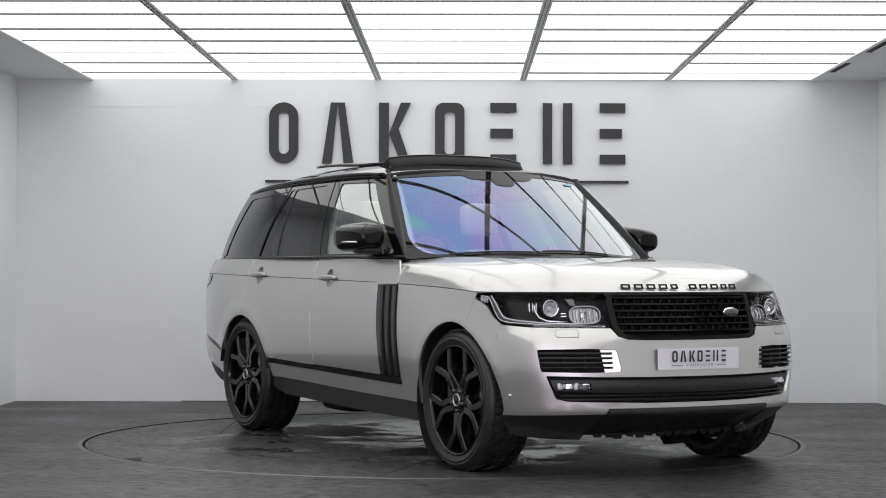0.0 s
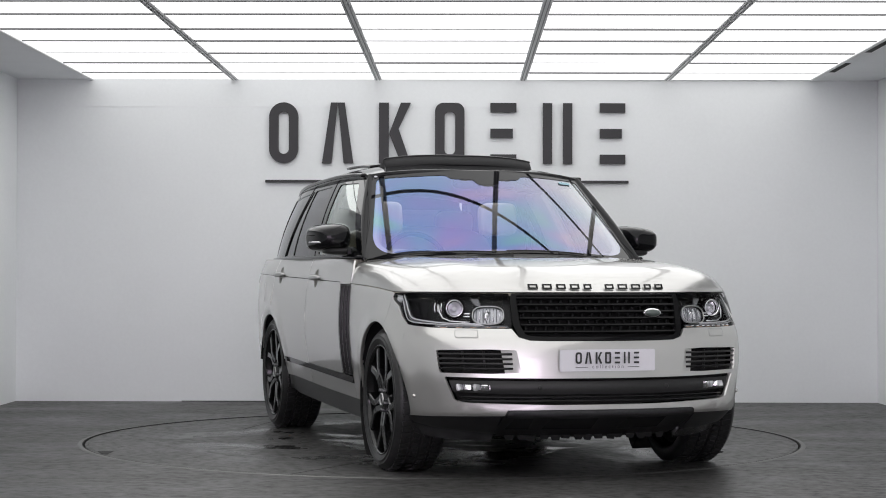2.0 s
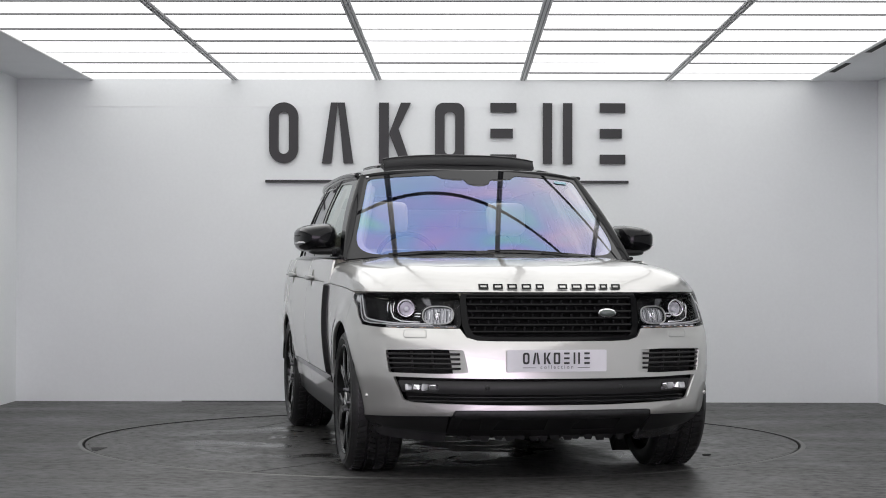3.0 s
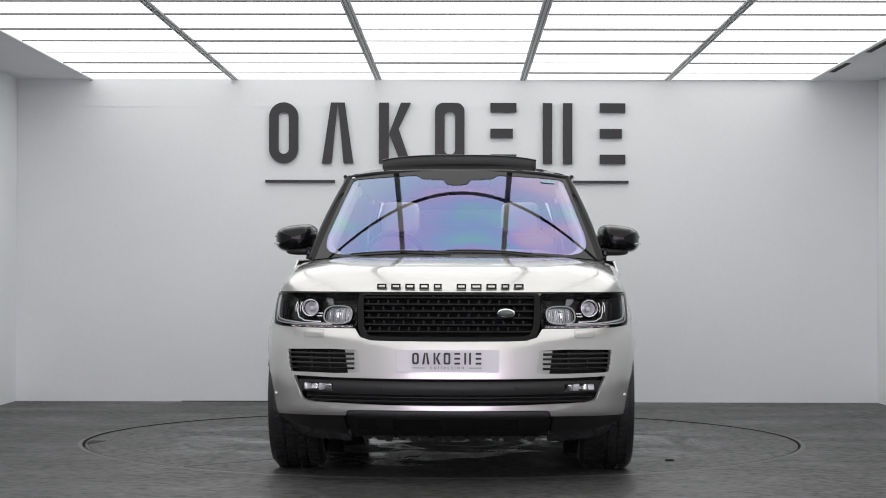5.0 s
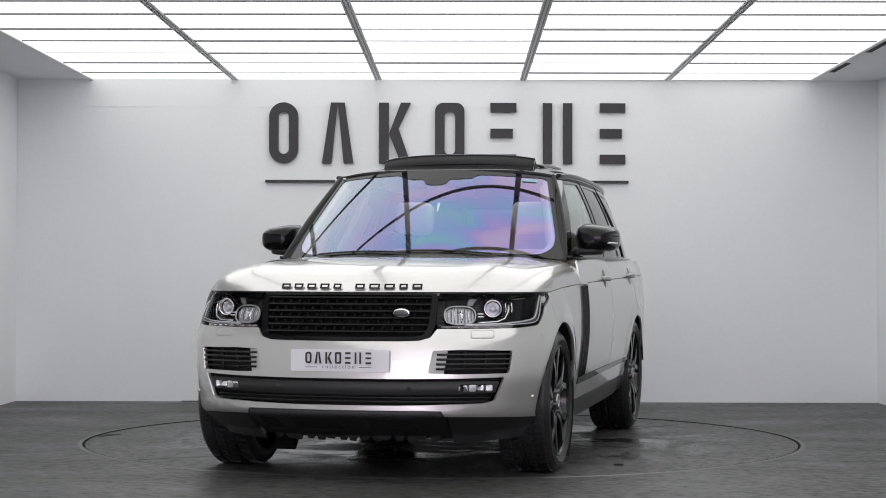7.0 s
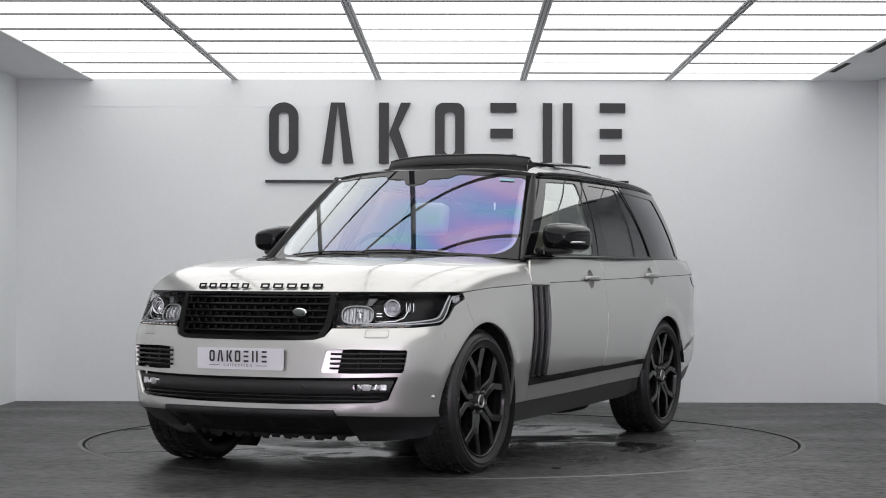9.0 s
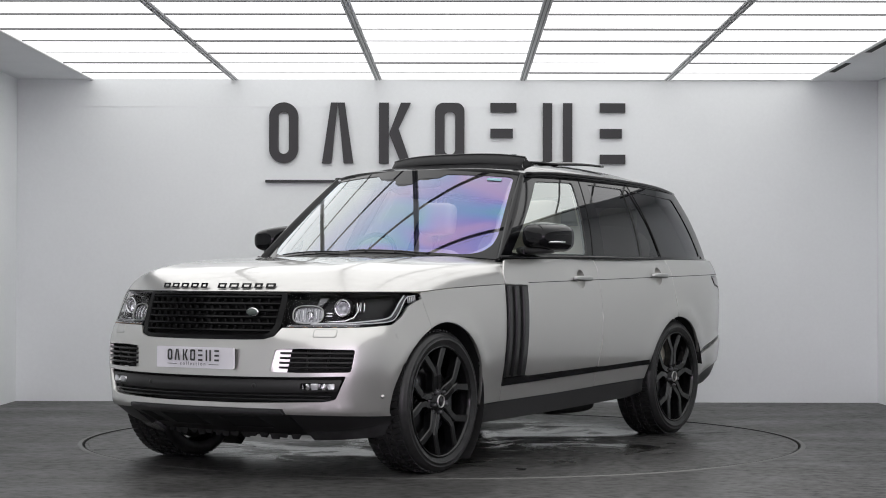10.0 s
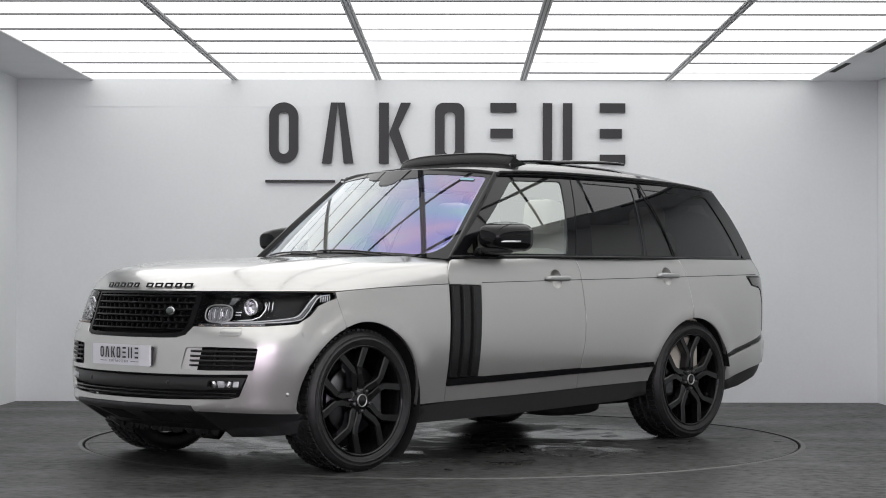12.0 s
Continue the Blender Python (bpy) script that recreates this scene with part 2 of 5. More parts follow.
def add_blob(bm, c, size, power=3.0, nu=20, nv=12, m=None):
    """A cushion-like superellipsoid."""
    def sp(v, e):
        return math.copysign(abs(v) ** e, v)
    e = 2.0 / power
    T3 = Matrix.Translation(c) @ (m or Matrix())
    rows = []
    for j in range(nv + 1):
        ph = -math.pi / 2 + math.pi * j / nv
        row = []
        for i in range(nu):
            th = 2 * math.pi * i / nu
            row.append(bm.verts.new(T3 @ Vector((size[0] / 2 * sp(math.cos(ph), e) * sp(math.cos(th), e),
                                                 size[1] / 2 * sp(math.cos(ph), e) * sp(math.sin(th), e),
                                                 size[2] / 2 * sp(math.sin(ph), e)))))
        rows.append(row)
    for j in range(nv):
        for i in range(nu):
            bm.faces.new((rows[j][i], rows[j][(i + 1) % nu], rows[j + 1][(i + 1) % nu], rows[j + 1][i]))
    bmesh.ops.remove_doubles(bm, verts=bm.verts, dist=1e-5)
    bmesh.ops.recalc_face_normals(bm, faces=bm.faces)
    return bm


def surf_normal(f, a, b, h=0.004):
    du = f(a + h, b, 0) - f(a - h, b, 0)
    dv = f(a, b + h, 0) - f(a, b - h, 0)
    n = du.cross(dv)
    return n.normalized() if n.length > 1e-9 else Vector((0, 0, 1))


def panel(name, poly, f, material, parent, holes=(), off=0.0, thick=0.02, step=(0.06, 0.05), flip=False, label="", round_edge=0.004):
    """A shaped sheet: the outline poly (a, b) with holes, laid on the surface f(a, b, offset), with its edges turned in."""
    bm = bmesh.new()
    for loop in (poly, *holes):
        vs = [bm.verts.new((a, b, 0)) for a, b in loop]
        for i in range(len(vs)):
            bm.edges.new((vs[i], vs[(i + 1) % len(vs)]))
    bmesh.ops.triangle_fill(bm, use_beauty=True, use_dissolve=False, edges=bm.edges[:], normal=(0, 0, 1))
    for ax, st in ((0, step[0]), (1, step[1])):
        lo = min(p[ax] for p in poly)
        hi = max(p[ax] for p in poly)
        k = math.floor(lo / st) + 1
        while k * st < hi:
            co = [0, 0, 0]
            no = [0, 0, 0]
            co[ax], no[ax] = k * st + 1e-4, 1
            bmesh.ops.bisect_plane(bm, geom=bm.verts[:] + bm.edges[:] + bm.faces[:], plane_co=co, plane_no=no, dist=1e-6)
            k += 1
    bmesh.ops.triangulate(bm, faces=[x for x in bm.faces if len(x.verts) > 4])
    sg = -1 if flip else 1
    rim = [e for e in bm.edges if len(e.link_faces) == 1]
    dom = {v: (v.co.x, v.co.y) for v in bm.verts}
    nrm = {}
    for v in list(bm.verts):
        a, b = dom[v]
        n = surf_normal(f, a, b) * sg
        nrm[v] = n
        v.co = f(a, b, 0) + n * off
    bm.normal_update()
    for fc in list(bm.faces):
        if fc.normal.dot(nrm[fc.verts[0]]) < 0:
            fc.normal_flip()
    if thick:
        low = {}
        mid = {}
        outs = {}
        for e in rim:
            a, b = e.verts
            o = (b.co - a.co).cross(nrm[a])
            o = o.normalized() if o.length > 1e-9 else nrm[a]
            if o.dot((a.co + b.co) / 2 - e.link_faces[0].calc_center_median()) < 0:
                o = -o
            for v in (a, b):
                outs[v] = outs.get(v, Vector((0, 0, 0))) + o
        for v, o in outs.items():
            mid[v] = bm.verts.new(v.co - nrm[v] * 0.0005)
            low[v] = bm.verts.new(v.co - nrm[v] * thick)
            o = o.normalized() if o.length > 1e-6 else nrm[v]
            nrm[mid[v]] = (o + nrm[v] * 0.5).normalized()
            nrm[low[v]] = o
        for e in rim:
            a, b = e.verts
            q = bm.faces.new((mid[a], mid[b], low[b], low[a]))
            q.normal_update()
            if q.normal.dot(nrm[mid[a]]) < 0:
                q.normal_flip()
    bm.verts.index_update()
    norms = [tuple(nrm[v]) for v in bm.verts]
    return part(name, bm, material, parent, label, True, norms)


def grid_patch(name, f, nu, nv, material, parent, label="", u0=0.0, u1=1.0, v0=0.0, v1=1.0, up=Vector((0, 0, 1)), thick=0.0):
    bm = bmesh.new()
    g = [[bm.verts.new(f(u0 + (u1 - u0) * i / nu, v0 + (v1 - v0) * j / nv)) for j in range(nv + 1)] for i in range(nu + 1)]
    for i in range(nu):
        for j in range(nv):
            bm.faces.new((g[i][j], g[i + 1][j], g[i + 1][j + 1], g[i][j + 1]))
    bm.normal_update()
    if sum((x.normal.dot(up) for x in bm.faces)) < 0:
        bmesh.ops.reverse_faces(bm, faces=bm.faces)
    if thick:
        bm.normal_update()
        rim = [e for e in bm.edges if len(e.link_faces) == 1]
        low = {}
        for e in rim:
            for v in e.verts:
                if v not in low:
                    low[v] = (bm.verts.new(v.co), bm.verts.new(v.co - v.normal * thick))
        for e in rim:
            a, b = e.verts
            bm.faces.new((low[a][0], low[a][1], low[b][1], low[b][0]))
    return part(name, bm, material, parent, label, True)


def curve_through(keys, x):
    """Smooth value through (position, value) keys."""
    if x <= keys[0][0]:
        return keys[0][1]
    if x >= keys[-1][0]:
        return keys[-1][1]
    for i in range(len(keys) - 1):
        if keys[i][0] <= x <= keys[i + 1][0]:
            break
    x0, y0 = keys[i]
    x1, y1 = keys[i + 1]
    d = (y1 - y0) / (x1 - x0)
    m0 = d if i == 0 else (y1 - keys[i - 1][1]) / (x1 - keys[i - 1][0])
    m1 = d if i + 2 >= len(keys) else (keys[i + 2][1] - y0) / (keys[i + 2][0] - x0)
    t = (x - x0) / (x1 - x0)
    h = x1 - x0
    return ((2 * t**3 - 3 * t**2 + 1) * y0 + (t**3 - 2 * t**2 + t) * h * m0 + (-2 * t**3 + 3 * t**2) * y1 + (t**3 - t**2) * h * m1)


# ---------------------------------------------------------------- the room
XL, XR = -3.715, 3.485
YBL, YBR = 15.18, 15.28
YF = -2.6


def quad_prism(pts, z0, z1):
    return prism(bmesh.new(), pts, z0, z1, lambda a, b, d: (a, b, d))


def room():
    # floor with the round opening of the platform
    bm = bmesh.new()
    outer = [(XL - 0.1, YF - 0.1), (XR + 0.1, YF - 0.1), (XR + 0.1, YBR + 0.1), (XL - 0.1, YBL + 0.1)]
    ring = [(AXIS[0] + 2.297 * math.cos(2 * math.pi * i / 144), AXIS[1] + 2.297 * math.sin(2 * math.pi * i / 144)) for i in range(144)]
    for loop in (outer, ring):
        vs = [bm.verts.new((a, b, 0)) for a, b in loop]
        for i in range(len(vs)):
            bm.edges.new((vs[i], vs[(i + 1) % len(vs)]))
    bmesh.ops.triangle_fill(bm, use_beauty=True, edges=bm.edges[:], normal=(0, 0, 1))
    ex = bmesh.ops.extrude_face_region(bm, geom=bm.faces[:])
    for v in ex["geom"]:
        if isinstance(v, bmesh.types.BMVert):
            v.co.z -= 0.12
    bmesh.ops.recalc_face_normals(bm, faces=bm.faces)
    tagged(finish("floor", bm, M_FLOOR, smooth=False), "dark grey streaked vinyl floor of the studio", "floor", kind="structure")
    pit = quad_prism([(XL - 0.1, YF - 0.1), (XR + 0.1, YF - 0.1), (XR + 0.1, YBR + 0.1), (XL - 0.1, YBL + 0.1)], -0.2, -0.12)
    tagged(finish("platform_pit", pit, M_GAP, smooth=False), "dark pit below the turning platform", "pit", kind="structure")
    rim = bmesh.new()
    add_lathe(rim, [(2.297, 0.0), (2.297, 0.0985), (2.306, 0.0985), (2.295, 0.102), (2.277, 0.102), (2.277, 0.0), (2.297, 0.0)], (0, 0, 0), 144)
    bmesh.ops.rotate(rim, verts=rim.verts, matrix=Matrix.Rotation(math.pi / 2, 3, "X"))
    bmesh.ops.translate(rim, verts=rim.verts, vec=(AXIS[0], AXIS[1], -0.098))
    bmesh.ops.recalc_face_normals(rim, faces=rim.faces)
    tagged(finish("trim", rim, M_STEEL, smooth=False), "thin steel ring set round the turning platform", "trim", kind="structure")
    # added black band: stands in for the shade in the gap inside the ring
    gap_band = bmesh.new()
    add_lathe(gap_band, [(2.2765, 0.0), (2.2765, 0.1015), (2.271, 0.1015), (2.271, 0.0), (2.2765, 0.0)], (0, 0, 0), 144)
    bmesh.ops.rotate(gap_band, verts=gap_band.verts, matrix=Matrix.Rotation(math.pi / 2, 3, "X"))
    bmesh.ops.translate(gap_band, verts=gap_band.verts, vec=(AXIS[0], AXIS[1], -0.097))
    bmesh.ops.recalc_face_normals(gap_band, faces=gap_band.faces)
    tagged(finish("gap_shade_band", gap_band, M_GAP, smooth=False), "black band standing in for the shaded gap inside the steel ring", "trim", kind="structure")
    joint = quad_prism([(1.80, 10.490), (XR, 10.36), (XR, 10.368), (1.80, 10.498)], 0.0002, 0.0014)
    tagged(finish("floor_joint", joint, mat("grey_floor_weld", (0.085, 0.085, 0.084), 0.5, grain=0.2), smooth=False), "pale welded joint in the vinyl floor", "trim", kind="structure")

    # walls
    T = 0.12
    tagged(finish("wall_north", quad_prism([(XL - T, YBL), (XR + T, YBR), (XR + T, YBR + T), (XL - T, YBL + T)], 0, CEIL + 0.2), M_WALL, smooth=False),
           "white painted back wall behind the car", "wall", kind="structure")
    tagged(finish("wall_west", quad_prism([(XL - T, YF), (XL, YF), (XL, YBL), (XL - T, YBL)], 0, CEIL + 0.2), M_WALL, smooth=False),
           "plain white painted side wall", "wall", kind="structure")
    tagged(finish("wall_east", quad_prism([(XR, YF), (XR + T, YF), (XR + T, YBR), (XR, YBR)], 0, CEIL + 0.2), M_WALL, smooth=False),
           "plain white painted side wall", "wall", kind="structure")
    # wall with the open vehicle entrance, and the paved yard outside
    bm = bmesh.new()
    for x0, x1, za, zb in ((XL - T, XL + 0.05, 0, CEIL + 0.2), (XR - 0.05, XR + T, 0, CEIL + 0.2), (XL + 0.05, XR - 0.05, 2.66, CEIL + 0.2)):
        add_box(bm, ((x0 + x1) / 2, YF - T / 2, (za + zb) / 2), (x1 - x0, T, zb - za))
    tagged(finish("wall_south", bm, M_WALL, smooth=False), "white painted wall with an open vehicle entrance", "wall", kind="structure")
    bm = box_bm((0, -32.75, -0.06), (120, 60, 0.12))
    tagged(finish("ground", bm, M_YARD, smooth=False), "pale concrete yard outside the entrance", "ground", kind="structure")

    # ceiling: boards at both sides, luminous field between
    bm = bmesh.new()
    cuts = [YF, 0.6, 3.0, 5.4, 7.8, 9.0, 10.2, 11.4, 12.6, 13.35, 13.95, 14.63, 15.28]
    for x0, x1 in ((XL, -3.105), (2.915, XR)):
        for a, b in zip(cuts[:-1], cuts[1:]):
            if x0 > 0 and b > 12.3:
                # boards notched for the dark ventilation slots
                add_box(bm, ((2.985 + x1) / 2, (a + b) / 2, CEIL + 0.03), (x1 - 2.985, b - a - 0.006, 0.06))
            else:
                add_box(bm, ((x0 + x1) / 2, (a + b) / 2, CEIL + 0.03), (x1 - x0, b - a - 0.006, 0.06))
    add_box(bm, (-0.0925, (YF - 2.02) / 2, CEIL + 0.03), (6.01, -2.02 - YF, 0.06))
    tagged(finish("ceiling", bm, M_SOFFIT, smooth=False), "grey ceiling boards along both sides of the luminous field", "ceiling", kind="structure")
    bm = box_bm(((XL + XR) / 2, 6.35, CEIL + 0.16), (7.6, 18.1, 0.06))
    tagged(finish("ceiling_void", bm, M_GAP, smooth=False), "dark void above the ceiling", "ceiling", kind="structure")
    for a, b in ((12.42, 13.28), (13.98, 14.58)):
        bm = box_bm((2.953, (a + b) / 2, CEIL + 0.028), (0.058, b - a - 0.004, 0.066))
        tagged(finish("vent_slot", bm, M_GAP, smooth=False), "dark ventilation slot in the ceiling", "vent", kind="structure")
    # joint across the back wall and the gap at its foot
    bm = bmesh.new()
    prism(bm, [(XL + 0.002, YBL - 0.0012), (XR - 0.002, YBR - 0.0012), (XR - 0.002, YBR + 0.01), (XL + 0.002, YBL + 0.01)], 2.462, 2.466, lambda a, b, d: (a, b, d))
    tagged(finish("wall_joint", bm, M_SOFFIT, smooth=False), "faint level joint across the white back wall", "trim", kind="structure")
    bm = bmesh.new()
    prism(bm, [(-2.33, 15.195), (-0.6, 15.219), (-0.6, 15.25), (-2.33, 15.25)], 0.0, 0.006, lambda a, b, d: (a, b, d))
    tagged(finish("baseboard", bm, M_GAP, smooth=False), "thin dark gap at the foot of the back wall", "trim", kind="structure")
    for x, y, sgn in ((XR, YBR, -1),):
        bm = box_bm((x + sgn * 0.005, y - 0.005, CEIL / 2), (0.009, 0.009, CEIL - 0.002), 0.002, 1)
        tagged(finish("trim", bm, M_SOFFIT, smooth=False), "narrow grey bead in the corner of the walls", "trim", kind="structure")
    # strip between slot and light field, in lengths
    for a, b in ((12.3, 12.42), (13.28, 13.98), (14.58, 15.27)):
        bm = box_bm((2.952, (a + b) / 2, CEIL + 0.03), (0.062, b - a, 0.06))
        tagged(finish("ceiling_strip", bm, M_SOFFIT, smooth=False), "grey ceiling strip beside the slots", "ceiling", kind="structure")


BAYS = [-3.10, -1.895, -0.695, 0.512, 1.715, 2.915]
BARS = [15.21, 14.63, 13.95, 13.35, 12.64, 12.03, 11.34, 10.79, 10.18, 9.57, 8.96, 8.35, 7.74, 7.13, 6.52, 5.91, 5.30, 4.69, 4.08, 3.47, 2.86, 2.25, 1.64, 1.03, 0.42, -0.19, -0.80, -1.41, -2.02]


def light_ceiling():
    for i in range(5):
        for j in range(len(BARS) - 1):
            x0, x1, y1, y0 = BAYS[i], BAYS[i + 1], BARS[j], BARS[j + 1]
            bm = box_bm(((x0 + x1) / 2, (y0 + y1) / 2, CEIL + 0.010), (x1 - x0 - 0.004, y1 - y0 - 0.004, 0.016))
            ob = finish("light_panel", bm, M_LIGHT, smooth=False)
            tagged(ob, "bright white luminous ceiling panel between metal profiles", "ceiling light", "luminous ceiling panels")
    for i, x in enumerate(BAYS):
        wide = 0.06 if 0 < i < 5 else 0.03
        bm = box_bm((x, 6.59, CEIL + 0.001), (wide, 17.22, 0.018), 0.003, 1)
        rail = finish("ceiling_profile", bm, M_PROFILE, smooth=False)
        tagged(rail, "long grey aluminium ceiling profile between light panels", "profile", "ceiling profiles")
        if wide > 0.05:
            for off in (-0.013, 0.011):
                finish("groove", box_bm((x + off, 6.59, CEIL - 0.009), (0.006, 17.18, 0.004)), M_GROOVE, rail, smooth=False)
    # bars of the visible rows hang unevenly: some show a deep edge, some hardly any; the deeper ones are coloured
    # darker
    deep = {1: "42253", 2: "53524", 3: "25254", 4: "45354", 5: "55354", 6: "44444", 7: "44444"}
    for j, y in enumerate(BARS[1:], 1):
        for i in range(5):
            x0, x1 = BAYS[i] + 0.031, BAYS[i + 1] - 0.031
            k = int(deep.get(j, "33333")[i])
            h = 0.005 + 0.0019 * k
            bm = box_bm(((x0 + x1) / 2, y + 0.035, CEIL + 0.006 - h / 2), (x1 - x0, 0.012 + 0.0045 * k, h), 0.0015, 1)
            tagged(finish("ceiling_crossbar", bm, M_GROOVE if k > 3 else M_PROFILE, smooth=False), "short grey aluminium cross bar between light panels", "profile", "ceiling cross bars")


def wall_y(x):
    return YBL + (YBR - YBL) * (x - XL) / (XR - XL)


def sign():
    """Raised shapes on the back wall: seven tall charcoal marks over two rules."""
    z0, z1 = 1.990, 2.498
    H = z1 - z0

    def rounded(x0, x1, a, b, r, n=8):
        pts = []
        for cx, cz, st in ((x1 - r, b - r, 0), (x0 + r, b - r, 90), (x0 + r, a + r, 180), (x1 - r, a + r, 270)):
            for k in range(n + 1):
                t = radians(st + 90 * k / n)
                pts.append((cx + r * math.cos(t), cz + r * math.sin(t)))
        return pts

    def ringed(outer, inner):
        bm = bmesh.new()
        n = len(outer)
        lay = []
        for loop in (outer, inner):
            lay.append([[bm.verts.new((a, wall_y(a) - d, b)) for a, b in loop] for d in (0.0, 0.03)])
        for i in range(n):
            j = (i + 1) % n
            for k in (0, 1):
                bm.faces.new((lay[0][k][i], lay[0][k][j], lay[1][k][j], lay[1][k][i]))
            for q in (0, 1):
                bm.faces.new((lay[q][0][i], lay[q][0][j], lay[q][1][j], lay[q][1][i]))
        bmesh.ops.recalc_face_normals(bm, faces=bm.faces)
        return bm

    root = new("wall_sign")
    root.location = (-0.12, wall_y(-0.12), 1.83)
    tagged(root, "raised charcoal sign shapes and rules on the white wall", "sign")

    def piece(name, bm, label=""):
        bmesh.ops.translate(bm, verts=bm.verts, vec=-root.location)
        return finish(name, bm, M_SIGN, root, label, smooth=False)

    def bar(pts, name="sign_bar"):
        return piece(name, prism(bmesh.new(), pts, 0.0, 0.03, lambda a, b, d: (a, wall_y(a) - d, b)))

    def rect(x0, x1, a, b):
        return [(x0, a), (x1, a), (x1, b), (x0, b)]

    w = 0.078
    piece("sign_ring", ringed(rounded(-1.607, -1.364, z0, z1, 0.12), rounded(-1.529, -1.442, z0 + w, z1 - w, 0.043)))
    bar([(-1.166, z0), (-1.086, z0), (-1.036, z1), (-1.092, z1)])
    bar([(-0.985, z0), (-0.903, z0), (-0.977, z1), (-1.034, z1)])
    bar(rect(-0.690, -0.608, z0, z1))
    bar([(-0.507, z0), (-0.425, z0), (-0.526, z0 + 0.29), (-0.425, z1), (-0.507, z1), (-0.606, z0 + 0.25)], "sign_wedge")
    piece("sign_ring", ringed(rounded(-0.222, 0.024, z0, z1, 0.07), rounded(-0.142, -0.054, z0 + w, z1 - w, 0.035)))
    for x0, x1 in ((0.240, 0.458), (1.155, 1.368)):
        bar(rect(x0, x1, z0, z0 + w))
        bar(rect(x0, x1 - 0.03, z0 + H / 2 - w / 2, z0 + H / 2 + w / 2))
        bar(rect(x0, x1, z1 - w, z1))
    bar(rect(0.679, 0.757, z0, z1))
    bar(rect(0.847, 0.925, z0, z1))
    for x0, x1 in ((-1.638, -1.056), (0.815, 1.396)):
        bar(rect(x0, x1, 1.829, 1.850), "sign_rule")
    # small marks between the rules: a row of round and upright shapes
    for i in range(10):
        x = -0.985 + 0.187 * i
        if i in (2, 3, 6):
            bar(rect(x + 0.04, x + 0.056, 1.79, 1.90), "sign_small_bar")
        else:
            piece("sign_small_ring", ringed(rounded(x, x + 0.085, 1.79, 1.875, 0.042), rounded(x + 0.014, x + 0.071, 1.804, 1.861, 0.028)))


def platform():
    root = new("turning_platform")
    root.location = (*AXIS, 0)
    tagged(root, "round dark grey turning platform with wet patches under the car", "platform")
    bm = bmesh.new()
    add_lathe(bm, [(0.0, 0.0), (2.235, 0.0), (2.235, -0.06), (0.0, -0.06)], (0, 0, 0), 144)
    bmesh.ops.remove_doubles(bm, verts=bm.verts, dist=1e-5)
    bmesh.ops.rotate(bm, verts=bm.verts, matrix=Matrix.Rotation(math.pi / 2, 3, "X"))
    bmesh.ops.recalc_face_normals(bm, faces=bm.faces)
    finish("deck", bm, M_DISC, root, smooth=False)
    bm = bmesh.new()
    add_lathe(bm, [(2.237, 0.0), (2.258, 0.0), (2.258, -0.06), (2.237, -0.06), (2.237, 0.0)], (0, 0, 0), 144)
    bmesh.ops.rotate(bm, verts=bm.verts, matrix=Matrix.Rotation(math.pi / 2, 3, "X"))
    bmesh.ops.recalc_face_normals(bm, faces=bm.faces)
    finish("edge_ring", bm, M_DISC, root, "dark edge of the platform", smooth=False)
    bm = prism(bmesh.new(), [(0.232, -2.219), (0.245, -2.125), (0.431, -2.182), (0.413, -2.215)], 0.001, 0.003, lambda a, b, d: (a, b, d))
    finish("deck_patch", bm, M_GAP, root, "small dark patch at the platform's edge", smooth=False)
    # dark welded joints in the deck's covering
    for x0, y0, x1, y1 in ((-1.58, -1.57, -0.80, -0.98), (0.90, 0.52, 1.50, 1.36), (1.752, 1.209, 1.80, 1.30), (-0.95, 1.2, -0.3, 2.1)):
        turn = Matrix.Rotation(radians(97.28), 2)
        p, q = turn @ Vector((x0, y0)), turn @ Vector((x1, y1))
        n = (q - p).normalized().orthogonal() * 0.0035
        bm = prism(bmesh.new(), [p + n, p - n, q - n, q + n], 0.0002, 0.0012, lambda a, b, d: (a, b, d))
        finish("deck_joint", bm, M_GAP, root, smooth=False)
    return root


FRAG = (1.296, 1.344)


def crumb():
    """A small yellow crumb lying on the platform."""
    bm = bmesh.new()
    add_blob(bm, (0, 0, 0.006), (0.012, 0.009, 0.007), 2.5, 10, 6)
    ob = finish("debris_crumb", bm, M_INDICATOR, smooth=True)
    ob.location = (AXIS[0] - .46, AXIS[1] - .90, 0)
    return tagged(ob, "small yellow crumb lying on the platform", "debris")


def fragment():
    """A small dark scrap lying on the platform."""
    bm = bmesh.new()
    add_blob(bm, (0, 0, 0.005), (0.055, 0.026, 0.010), 3.0, 10, 6)
    for v in bm.verts:
        v.co.y += 0.010 * math.sin(v.co.x * 90)
    ob = finish("rubber_scrap", bm, M_GAP, smooth=False)
    ob.location = (AXIS[0] + FRAG[0], AXIS[1] + FRAG[1], 0)
    return tagged(ob, "small dark scrap of rubber lying on the platform", "scrap")


# ---------------------------------------------------------------- the car's surfaces
# plan outline of one half, from the middle of the nose to the middle of the tail
NOSE = [(2.565, 0), (2.554, .2), (2.532, .35), (2.494, .5), (2.437, .65), (2.37, .78), (2.31, .86), (2.22, .925), (2.12, .962), (1.95, .983),
        (1.7, .99), (1.2, .99), (.6, .987), (0, .985), (-.6, .985), (-1.1, .985), (-1.5, .978), (-1.8, .957), (-2.0, .925), (-2.15, .875),
        (-2.26, .79), (-2.33, .62), (-2.37, .3), (-2.38, 0)]


